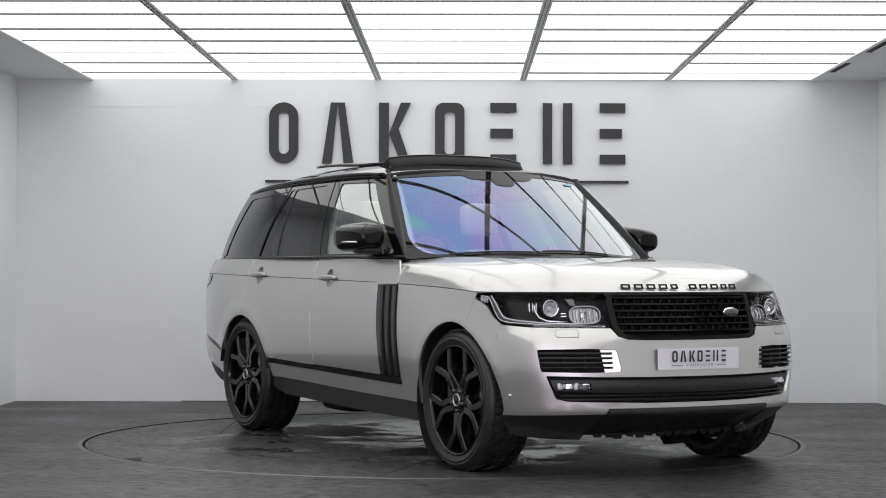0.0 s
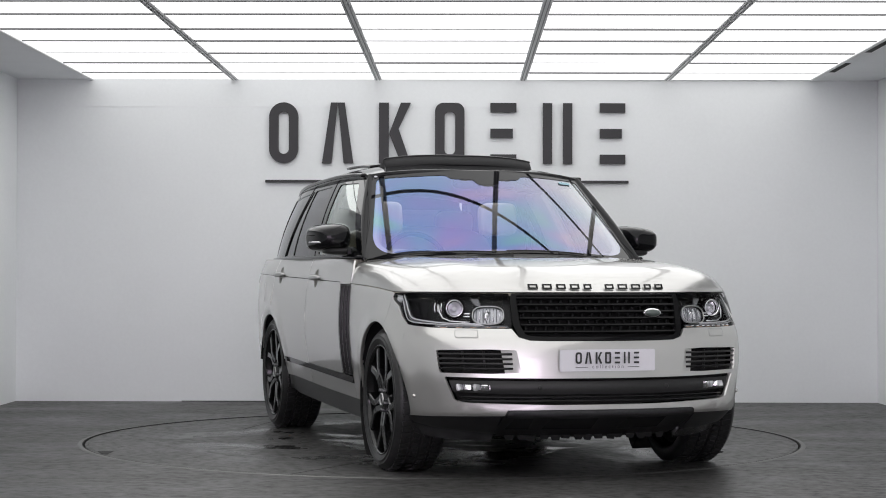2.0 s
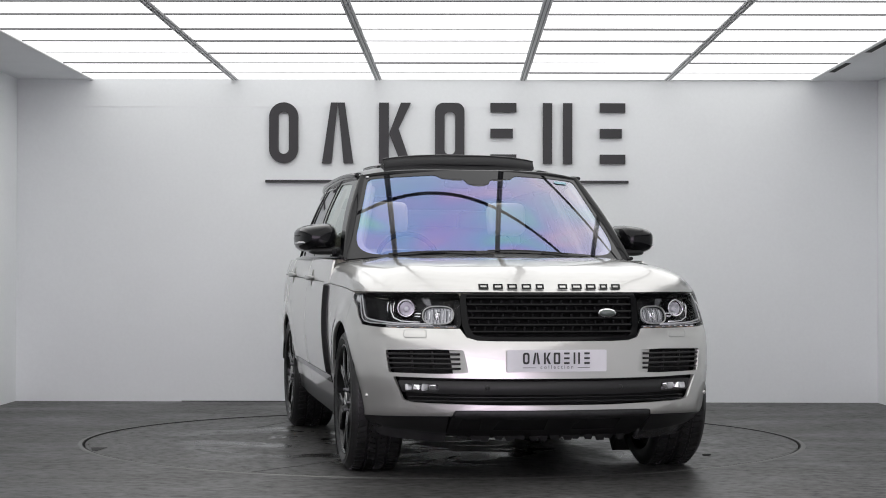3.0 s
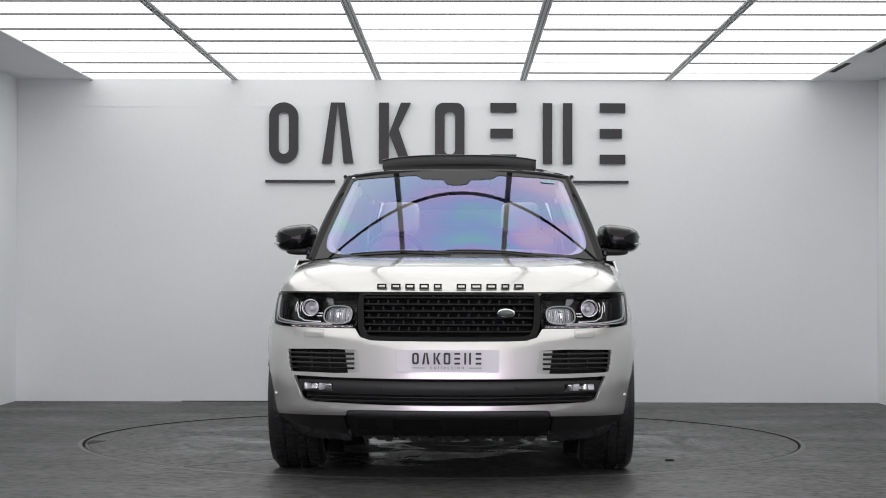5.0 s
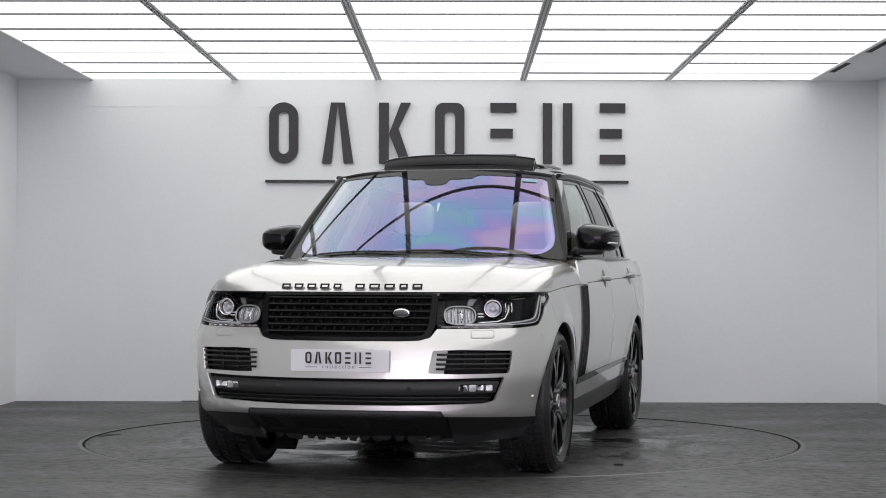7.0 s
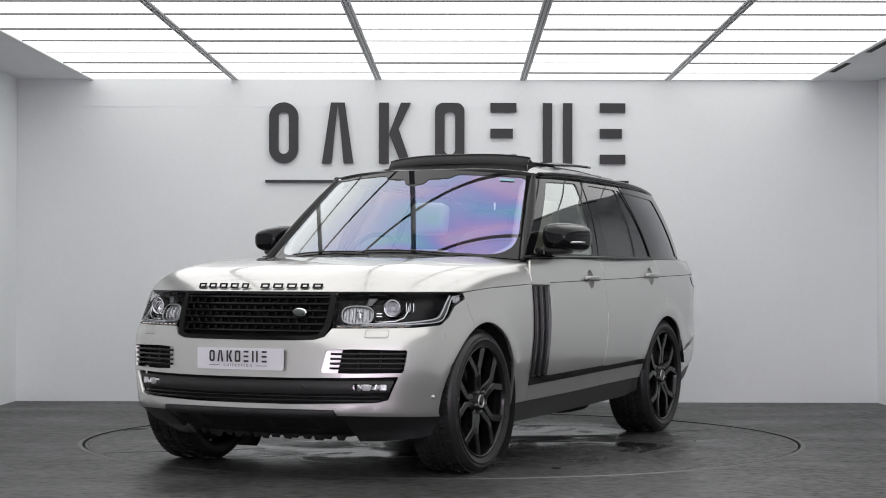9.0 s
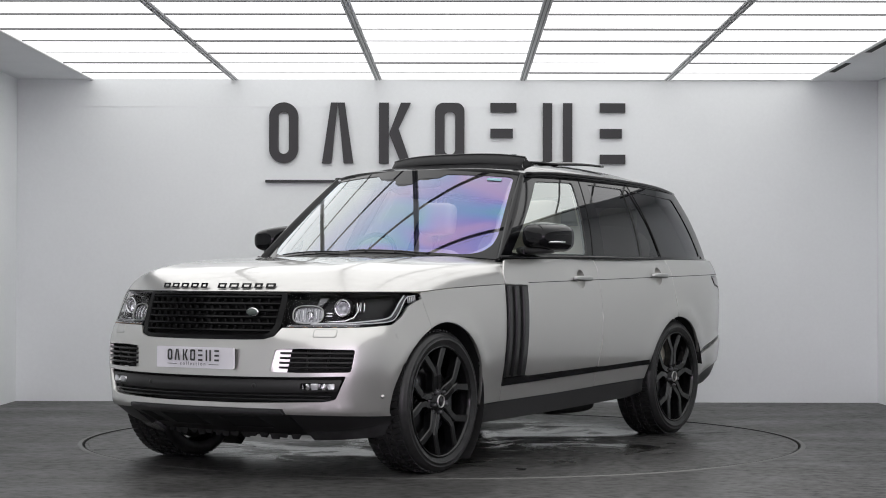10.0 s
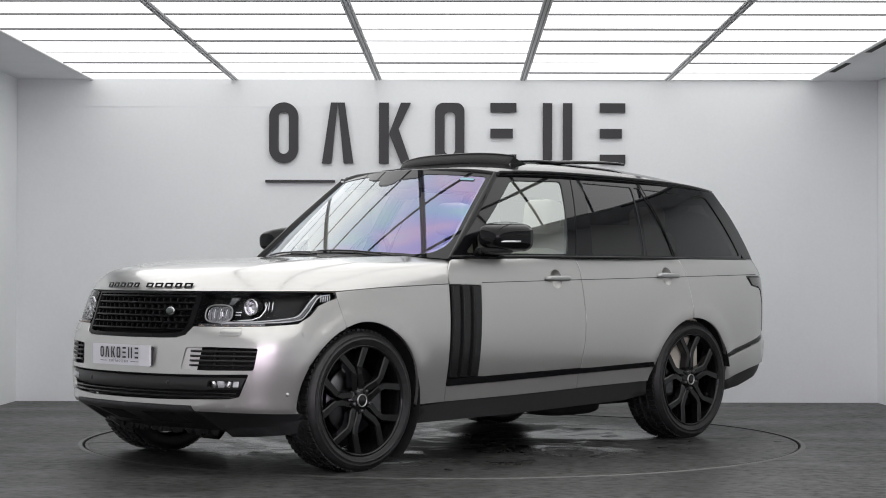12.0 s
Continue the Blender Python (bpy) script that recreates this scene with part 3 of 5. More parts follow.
def dense_outline():
    pts = []
    P = [Vector(p) for p in NOSE]
    P = [Vector((P[1].x, -P[1].y))] + P + [Vector((P[-2].x, -P[-2].y))]
    for i in range(1, len(P) - 2):
        for k in range(12):
            t = k / 12
            a, b, c, d = P[i - 1], P[i], P[i + 1], P[i + 2]
            ta, tb = (c - a) / (c - a).length * (c - b).length, (d - b) / (d - b).length * (c - b).length
            pts.append((2 * t**3 - 3 * t**2 + 1) * b + (t**3 - 2 * t**2 + t) * ta + (-2 * t**3 + 3 * t**2) * c + (t**3 - t**2) * tb)
    pts.append(P[-2])
    s = [0.0]
    for a, b in zip(pts[:-1], pts[1:]):
        s.append(s[-1] + (b - a).length)
    return np.array(s), np.array([p.x for p in pts]), np.array([p.y for p in pts])


OS, OX, OY = dense_outline()
DXF = [(.2, -.06), (.28, -.045), (.335, -.006), (.355, .007), (.40, .007), (.5, .005), (.6, -.003), (.7, -.016), (.75, -.030), (.8, -.055), (.86, -.075), (.92, -.095), (.97, -.115), (1.03, -.16)]
DXR = [(.3, .08), (.42, -.02), (.6, -.03), (.66, 0.0), (1.05, 0.0), (1.17, .06)]
WY = [(.22, .924), (.3, .936), (.42, .956), (.55, .980), (.65, .9915), (.72, .9965), (.78, .9975), (.85, .9965), (.92, .9925), (.98, .987), (1.03, .981), (1.08, .972), (1.13, .958), (1.17, .940)]
WYF = [(.6, 1.0), (.7, .997), (.8, .985), (.9, .968), (.97, .95), (1.03, .93)]


def sx(x):
    """Outline length at which the side has this x."""
    k = OX.argsort()
    return float(np.interp(x, OX[k], OS[k]))


def sy(y):
    """Outline length at which the nose has this y (either sign)."""
    n = int(OY.argmax())
    return math.copysign(float(np.interp(abs(y), OY[:n], OS[:n])), y)


def smooth01(a, b, x):
    t = min(1, max(0, (x - a) / (b - a)))
    return t * t * (3 - 2 * t)


def shell(s, z, off=0):
    """Body side surface: s along the outline (negative on the car's right), z up."""
    a = abs(s)
    x = float(np.interp(a, OS, OX))
    y = float(np.interp(a, OS, OY))
    wf = smooth01(1.5, 2.25, x)
    wr = smooth01(-1.6, -2.2, x)
    w = curve_through(WY, z) * (1 - wf) + curve_through(WYF, z) * wf * (curve_through(WY, z) if z < .75 else 1.0)
    # crowned upper wings
    if z > .70:
        y -= .028 * smooth01(1.0, 1.6, x) * (1 - wf) * ((z - .70) / .30) ** 2
    # rounded swell over the wheels
    for hx in (1.685, -1.24):
        d = math.hypot(x - hx, z - .385)
        y += 0.012 * math.exp(-((d - .44) / .06) ** 2) * (1 if z > .3 else 0)
    return Vector((x + curve_through(DXF, z) * wf + curve_through(DXR, z) * wr, math.copysign(y * w, s if s else 1), z))


ROOFZ = [(-2.05, 1.66), (-1.9, 1.69), (-1.5, 1.75), (-1.0, 1.79), (-.5, 1.797), (0, 1.775), (.3, 1.737), (.5, 1.705)]
EDGEZ = [(-2.05, 1.615), (-1.9, 1.63), (-1.5, 1.66), (-1.0, 1.678), (-.3, 1.688), (.1, 1.685), (.33, 1.672), (.5, 1.66)]


def belt_w(x):
    w = .930 - .05 * ((x + .35) / 1.2) ** 2
    return w - (.085 * ((-1.2 - x) / 1.05) ** 2 if x < -1.2 else 0.0)


def roof_w(x):
    if x > -.3:
        return .737 - .028 * ((x + .3) / .63) ** 2
    return .737 - .012 * ((x + .3) / .7) ** 2 - (.045 * ((-1.2 - x) / .7) ** 2 if x < -1.2 else 0.0)


def cabin(x, z, side):
    t = max(-.2, (z - 1.165) / .485)
    b, r = belt_w(x), roof_w(x)
    return Vector((x, side * (b + (r - b) * (0.55 * t + 0.45 * t * abs(t))), z))


def roof(u, v):
    """u along (0 front, 1 rear), v across (-1 to 1)."""
    xe = .345 + (-1.93 - .345) * u
    xm = .50 + (-1.99 - .50) * u
    x = xm + (xe - xm) * v * v
    w = roof_w(x) + 0.004
    zc, ze = curve_through(ROOFZ, x), curve_through(EDGEZ, x)
    return Vector((x, v * w, ze + (zc - ze) * (1 - abs(v) ** 3.2)))


def screen(u, v, off=0):
    """Windscreen: u across (-1 to 1), v up."""
    b = Vector((1.115 - .205 * u * u, .862 * u, 1.192 - .042 * u * u))
    t = Vector((.500 - .160 * u * u, .678 * u, 1.708 - .03 * u * u))
    p = b + (t - b) * v
    bulge = .007 * 4 * v * (1 - v)
    return p + Vector((.55 * bulge, 0, .8 * bulge))


BON_EDGE = [(1.03, 1.010), (1.25, 1.002), (1.5, .992), (1.8, .977), (1.93, .971), (2.2, .971), (2.6, .971)]
BON_TOP = [(.95, 1.178), (1.2, 1.172), (1.6, 1.158), (1.9, 1.138), (2.1, 1.115), (2.3, 1.08), (2.45, 1.03)]
S_COWL = sx(1.035)


def bonnet(u, v):
    """u: -1 to 1 from one cowl end round the nose to the other; v: 0 at the edge, 1 on the spine."""
    s = u * S_COWL
    a = abs(s)
    zb = curve_through(BON_EDGE, float(np.interp(a, OS, OX))) + 0.002
    b = shell(s if s else 1e-6, zb)
    spine_x = 1.98 - (1.98 - 1.10) * smooth01(.35, 1.0, abs(u))
    if abs(u) > .55:
        spine_x = min(spine_x, b.x + .12)
    lam = v ** 1.6
    x = b.x + (spine_x - b.x) * lam
    y = b.y * (1 - lam)
    # the rear edge follows the foot of the windscreen
    q = abs(y) / (abs(b.y) if abs(u) > .6 else .985)
    foot = 1.155 - .215 * (y / .862) ** 2
    foot += (1.035 - foot) * smooth01(.90, 1.0, q)
    x += smooth01(.62, 1.0, abs(u)) * (foot - (1.035 + .065 * (1 - q)))
    d = math.hypot(x - b.x, y - b.y)
    zt = curve_through(BON_TOP, x) - .045 * (abs(y) / .9) ** 3
    # raised ridges along both sides
    zt += .008 * math.exp(-((abs(y) - .62) / .10) ** 2)
    reach = .066 - .036 * smooth01(.35, 1.0, abs(u))
    return Vector((x, y, zb + (zt - zb) * (1 - math.exp(-d / reach))))


def chin(s, z, lean):
    """The lower front, leaning back under the bumper."""
    p = shell(s, max(z, .342))
    return Vector((p.x - lean * max(0.0, .342 - z), p.y * (1 - .25 * max(0.0, .342 - z)), z))


def arc(cx, cz, r, a0, a1, n=28):
    return [(cx + r * math.cos(radians(a0 + (a1 - a0) * i / n)), cz + r * math.sin(radians(a0 + (a1 - a0) * i / n))) for i in range(n + 1)]


def soft(poly, r=0.012, n=4):
    """The polygon with rounded corners."""
    out = []
    N = len(poly)
    for i in range(N):
        p, a, b = Vector(poly[i]), Vector(poly[i - 1]), Vector(poly[(i + 1) % N])
        da, db = (a - p), (b - p)
        k = min(r, da.length * .45, db.length * .45)
        A, B = p + da.normalized() * k, p + db.normalized() * k
        for j in range(n + 1):
            t = j / n
            q = A * (1 - t) ** 2 + p * 2 * t * (1 - t) + B * t * t
            out.append((q.x, q.y))
    return out


HUBF, HUBR, HUBZ = 1.685, -1.24, .383
ARCH_R = .425
ARCH_REAR = .402

def side_panels(car, sd):
    """Doors, wings and sills of one side; sd is 1 on the car's left, -1 on its right."""
    def Q(pts):
        return [(sd * sx(x), z) for x, z in pts]

    G = .003
    wing_edge = [(1.93, .966), (1.80, .975), (1.5, .990), (1.25, 1.000), (1.03 + G, 1.008)]
    wing = [(1.03 + G, .345), (1.03 + G, .43)] + wing_edge[::-1]
    archf = arc(HUBF, HUBZ, ARCH_R, 68, 186, 24)
    wing += archf
    panel("front_wing", Q(wing), shell, M_PAINT, car, step=(.05, .05))
    # front door: cut out for the side vent
    door = [(.765, 1.005), (1.03 - G, 1.009), (1.03 - G, 1.08), (.985, 1.148), (-.10 + G, 1.164), (-.118 + G, 1.10), (-.148 + G, .80), (-.148 + G, .65), (-.125 + G, .497), (.74, .478), (.782, .482), (.786, .52)]
    cups = {}
    for hx, hz in ((.10, 1.037), (-.98, 1.055)):
        cups[hx] = [(hx + .008 + .052 * math.cos(2 * math.pi * k / 24), hz + .058 * math.sin(2 * math.pi * k / 24)) for k in range(24)]
    panel("front_door", Q(soft(door, .014)), shell, M_PAINT, car, holes=[Q(cups[.10])], thick=.012, step=(.06, .04))
    rdoor = [(-.10 - G, 1.164), (-1.127, 1.166), (-1.172, 1.08), (-1.203, .94), (-1.218, .787)] + arc(HUBR, HUBZ, ARCH_REAR, 86.6, 16, 16) + [(-.125 - G, .495), (-.148 - G, .65), (-.148 - G, .80), (-.118 - G, 1.10)]
    panel("rear_door", Q(rdoor), shell, M_PAINT, car, holes=[Q(cups[-.98])], thick=.012, step=(.06, .04))
    quarter = [(-1.137, 1.166), (-1.180, 1.08), (-1.211, .94), (-1.226, .787)] + arc(HUBR, HUBZ, ARCH_REAR, 88.4, 158, 14) + [(-1.70, .565), (-1.95, .62), (-2.145, .660)]
    quarter += [(-2.135, .72), (-2.130, .86), (-2.10, .955), (-2.075, .973), (-1.950, .991), (-1.898, 1.045), (-1.890, 1.060), (-2.2, 1.062), (-2.23, 1.12), (-2.22, 1.166)]
    panel("rear_quarter", Q(quarter), shell, M_PAINT, car, step=(.05, .05))
    lamp = [(-1.896, 1.057), (-1.904, 1.043), (-1.954, .989), (-2.078, .970), (-2.104, .952), (-2.134, .86), (-2.139, .72), (-2.150, .662), (-2.30, .66), (-2.30, 1.057)]
    lamp = panel("tail_light", Q(lamp), shell, M_BLACK, car, off=-.005, step=(.05, .05), label="smoked tail light with a black surround")
    pane = [(-1.932, 1.047), (-1.972, 1.001), (-2.085, .984), (-2.122, .957), (-2.152, .86), (-2.157, .68), (-2.30, .68), (-2.30, 1.047)]
    panel("lamp_lens", Q(soft(pane, .008)), shell, M_TAIL, lamp, off=.001, thick=.005, step=(.05, .05), label="smoked lens")
    seam = [(-1.622, .536), (-1.70, .562), (-1.95, .617), (-2.215, .669), (-2.215, .652), (-1.95, .592), (-1.64, .520)]
    panel("rear_bumper_trim", Q(seam), shell, M_BLACK, car, off=-.006, step=(.05, .05))
    bump = [(-1.640, .512), (-1.95, .585), (-2.22, .645), (-2.34, .645), (-2.34, .48), (-2.15, .46), (-1.95, .43), (-1.638, .36), (-1.640, .45)]
    panel("rear_bumper", Q(bump), shell, M_PAINT, car, step=(.05, .05))
    low = [(-1.65, .365), (-1.95, .425), (-2.15, .455), (-2.34, .47), (-2.34, .40), (-2.1, .35), (-1.9, .31), (-1.63, .285)]
    panel("rear_valance", Q(low), shell, M_PLASTIC, car, off=-.012, step=(.05, .05))
    # black strip along the doors' lower edge, and the step up to the vent
    strip = [(1.03 - G, .433), (1.03 - G, .472), (.79, .478), (.735, .474), (-.125, .492), (-.82, .512), (-.835, .482), (-.125, .463), (.6, .443)]
    panel("door_strip", Q(strip), shell, M_BLACK, car, off=.004, step=(.08, .05))
    panel("sill_band", Q([(1.03 - G, .345), (1.03 - G, .429), (.6, .439), (-.112, .459), (-.112, .372), (.4, .357)]), shell, M_PAINT, car, step=(.08, .03))
    panel("sill_band", Q([(-.118, .373), (-.118, .459), (-.835, .478), (-.80, .42), (-.79, .392)]), shell, M_PAINT, car, step=(.08, .03))
    sill = [(1.255, .23), (1.262, .322), (1.03, .340), (.4, .352), (-.12, .368), (-.79, .386), (-.80, .30), (-.6, .275), (0, .255), (.6, .24)]
    panel("sill", Q(sill), shell, M_SILL, car, off=-.008, step=(.08, .03))
    # side vent: backing and three upright blades
    panel("vent_frame", Q([(.769, .474), (.769, 1.002), (1.03 - G, 1.006), (1.03 - G, .474)]), shell, M_BLACK, car, off=-.012, step=(.08, .06))
    for i in range(3):
        x1 = 1.016 - i * .084
        panel("vent_blade", Q(soft([(x1 - .070, .482), (x1 - .076, .998), (x1, 1.000), (x1 + .004, .482)], .008)), lambda s, z, o=0, x1=x1: shell(s, z) + Vector((0, sd * (.012 - .16 * max(0.0, abs(s) - sx(x1))), 0)), M_VENT, car, step=(.03, .06))
    # handles with dark scooped cups
    for hx, hz in ((.10, 1.037), (-.98, 1.055)):
        base = shell(sd * sx(hx), hz)
        cup = bmesh.new()
        rings = []
        for q in range(6):
            k = 1 - q / 6
            dep = .030 * (1 - k * k) ** .8 + .001
            rings.append([cup.verts.new(shell(sd * sx(hx + .008 + (x - hx - .008) * k), hz + (z - hz) * k) - Vector((0, sd * dep, 0))) for x, z in cups[hx]])
        for r0, r1 in zip(rings[:-1], rings[1:]):
            for q in range(24):
                cup.faces.new((r0[q], r0[(q + 1) % 24], r1[(q + 1) % 24], r1[q]))
        cup.faces.new(rings[-1])
        bmesh.ops.recalc_face_normals(cup, faces=cup.faces)
        part("handle_cup", cup, M_PAINT, car, "hollow cup behind the handle", True)
        hb = bmesh.new()
        n = 18
        path = [(hx + .112 - .224 * k / n, base.y + sd * (.002 + .026 * math.sin(math.pi * min(1, max(0, (k / n) * 1.0))) ** .35), hz + .004) for k in range(n + 1)]
        rings = []
        for k, p in enumerate(path):
            hgt = .0175 * (1 - abs(k / n - .5) ** 4 * 6)
            rings.append([hb.verts.new((p[0], p[1] + sd * .011 * math.cos(t) , p[2] + hgt * math.sin(t))) for t in [2 * math.pi * q / 10 for q in range(10)]])
        for r0, r1 in zip(rings[:-1], rings[1:]):
            for q in range(10):
                hb.faces.new((r0[q], r0[(q + 1) % 10], r1[(q + 1) % 10], r1[q]))
        hb.faces.new(rings[0])
        hb.faces.new(rings[-1])
        bmesh.ops.recalc_face_normals(hb, faces=hb.faces)
        part("door_handle", hb, M_SATIN, car, "satin silver door handle", True)
    # pale tubes along the door gaps paint the light caught by their rolled edges
    for edge in ([(-.131, .50), (-.153, .65), (-.153, .80), (-.124, 1.10), (-.106, 1.160)], [(-1.222, .79), (-1.216, .86), (-1.207, .94), (-1.176, 1.08), (-1.132, 1.160)]):
        bm = bmesh.new()
        add_tube(bm, [shell(sd * sx(x), z) - Vector((0, sd * .0002, 0)) for x, z in edge], .0027, 6)
        part("door_edge_glint", bm, M_EDGEGLINT, car, "", True)
    # dark tube painting the shade of the shoulder crease along the doors
    bm = bmesh.new()
    add_tube(bm, [shell(sd * sx(x), 1.012 + (1.03 - x) * .0185) - Vector((0, sd * .0006, 0)) for x in [.76 - .06 * i for i in range(48)]], .0022, 6)
    part("shoulder_crease_shade", bm, M_DARK, car, "", True)
    # waist moulding under the windows
    bm = bmesh.new()
    pts = [(x, sd * (belt_w(x) + .010), 1.163 + .006 * smooth01(.9, 0, x)) for x in [.93 - i * .1 for i in range(32)]]
    add_tube(bm, pts, .011, 8)
    part("waist_moulding", bm, M_BLACK, car, "", True)
    # fuel flap on the right only
    if sd < 0:
        panel("fuel_flap", Q(soft([(-1.50, .87), (-1.50, 1.0), (-1.64, 1.0), (-1.64, .87)], .04, 8)), shell, M_PAINT, car, off=.002, thick=.003, step=(.04, .04))
    # inner lining behind the panels, with the wheel openings left free
    inner = [(1.95, .95), (-2.0, 1.0), (-2.0, .6)] + arc(HUBR, HUBZ, ARCH_REAR + .012, 160, 2, 20) + [(-.75, .33), (1.20, .30)] + arc(HUBF, HUBZ, ARCH_R + .012, 178, 30, 20)
    panel("body_lining", Q(inner), shell, M_DARK, car, off=-.035, thick=0, step=(.10, .08))


def cabin_side(car, sd):
    fl = sd < 0

    def f(x, z, off=0):
        return cabin(x, z, sd)

    sgn = not fl
    win_f = soft([(.80, 1.188), (.255, 1.632), (-.185, 1.642), (-.045, 1.188)], .03)
    win_r = soft([(-.275, 1.186), (-.385, 1.640), (-.875, 1.630), (-.80, 1.186)], .02)
    win_s = soft([(-.825, 1.186), (-.90, 1.628), (-.955, 1.626), (-1.135, 1.186)], .012)
    win_q = soft([(-1.150, 1.186), (-.985, 1.622), (-1.745, 1.592), (-2.03, 1.195)], .03)
    outline = [(.93, 1.15), (.60, 1.435), (.36, 1.655), (.33, 1.672), (.1, 1.685), (-.3, 1.688), (-1.0, 1.678), (-1.5, 1.66), (-1.9, 1.63), (-2.03, 1.47), (-2.25, 1.168), (-1.1, 1.163), (0, 1.163)]
    panel("window_frame", outline, f, M_FRAME, car, holes=[win_f, win_r, win_s, win_q], flip=sgn, thick=.025, step=(.10, .08), label="gloss black window surround and pillars")

    def shrink(p):
        cx = sum(a for a, b in p) / len(p)
        cz = sum(b for a, b in p) / len(p)
        return [(cx + (a - cx) * 1.012, cz + (b - cz) * 1.012) for a, b in p]

    for nm, w, m, lab in (("front_side_window", win_f, M_GLASS, "clear glass side window"), ("rear_side_window", win_r, M_PRIVACY, "dark tinted side window"),
                          ("rear_side_window", win_s, M_PRIVACY, "dark tinted side window"), ("quarter_window", win_q, M_PRIVACY, "dark tinted side window")):
        ob = panel(nm, shrink(w), f, m, car, flip=sgn, off=-.006, thick=0, step=(.035, .035), label=lab)
        ob.visible_shadow = False
    # pillar seams between the doors
    for x0, x1 in ((-.112, -.292), (-1.125, -.975)):
        bm = bmesh.new()
        pts = []
        for k in range(13):
            z = 1.168 + (1.675 - 1.168) * k / 12
            x = x0 + (x1 - x0) * k / 12
            p = cabin(x, z, sd)
            pts.append((p.x, p.y, p.z))
        add_tube(bm, pts, .0035, 6)
        part("door_seam", bm, M_DARK, car)
    # rail along the roof edge
    bm = bmesh.new()
    add_tube(bm, [(x, sd * (roof_w(x) + .001), curve_through(EDGEZ, x) + .004) for x in [.335 - .06 * i for i in range(38)]], .012, 8)
    part("roof_rail", bm, M_BLACK, car, "", True)
    # cream lining of the windscreen pillar
    bm = bmesh.new()
    add_tube(bm, [screen(sd * .93, .03 + .9 * k / 10) + Vector((-.03, -sd * .01, -.055)) for k in range(11)], .03, 8)
    part("pillar_lining", bm, M_LEATHER, car, "cream pillar lining", True)


def mirror(car, sd):
    root = bmesh.new()
    c = Vector((.62, sd * .986, 1.283))
    # housing: a blunt shell, flat towards the tail
    nu, nv = 24, 14
    rows = []
    for j in range(nv + 1):
        ph = math.pi / 2 * j / nv
        row = []
        for i in range(nu):
            t = 2 * math.pi * i / nu
            e = 2 / 3.2
            cy, cz = math.copysign(abs(math.cos(t)) ** e, math.cos(t)), math.copysign(abs(math.sin(t)) ** e, math.sin(t))
            k = math.cos(ph) ** .45
            w = .131 * (1.0 - .10 * (j / nv))
            top = .086 * (1.0 + (-.18 * cy * (1 if cz > 0 else 0)))
            row.append(root.verts.new((c.x - .132 + .262 * math.sin(ph), c.y + sd * (w * cy * k + .006), c.z + top * cz * k)))
        rows.append(row)
    for j in range(nv):
        for i in range(nu):
            root.faces.new((rows[j][i], rows[j][(i + 1) % nu], rows[j + 1][(i + 1) % nu], rows[j + 1][i]))
    root.faces.new(rows[0])
    bmesh.ops.remove_doubles(root, verts=root.verts, dist=1e-5)
    bmesh.ops.recalc_face_normals(root, faces=root.faces)
    m = part("door_mirror", root, M_BLACK, car, "gloss black door mirror", True)
    bm = bmesh.new()
    add_blob(bm, (c.x + .0, c.y - sd * .05, c.z - .078), (.18, .22, .05), 3.0)
    part("mirror_foot", bm, M_PLASTIC, m, "satin black mirror arm", True)
    bm = bmesh.new()
    add_box(bm, (.65, sd * .900, 1.195), (.13, .036, .045), .012)
    part("mirror_base", bm, M_BLACK, m, "", False)
    bm = bmesh.new()
    pts = []
    for k in range(9):
        t = k / 8
        pts.append((c.x + .112 - .02 * t - .115 * t ** 4, c.y + sd * (.02 + .113 * t ** .9), c.z - .034 + .004 * t))
    add_tube(bm, pts, .0075, 8)
    part("indicator", bm, M_REFLECT, m, "clear indicator strip", True)
    bm = bmesh.new()
    pts = []
    for k in range(15):
        t = math.pi * (k / 14 - .0)
        pts.append((c.x + .102 * math.sin(t) ** .6 - .09 * (1 - math.sin(t) ** .6), c.y + sd * (.006 + .127 * math.cos(t)), c.z + .012))
    add_tube(bm, pts, .0025, 6)
    part("mirror_seam", bm, M_DARK, m, "", True)


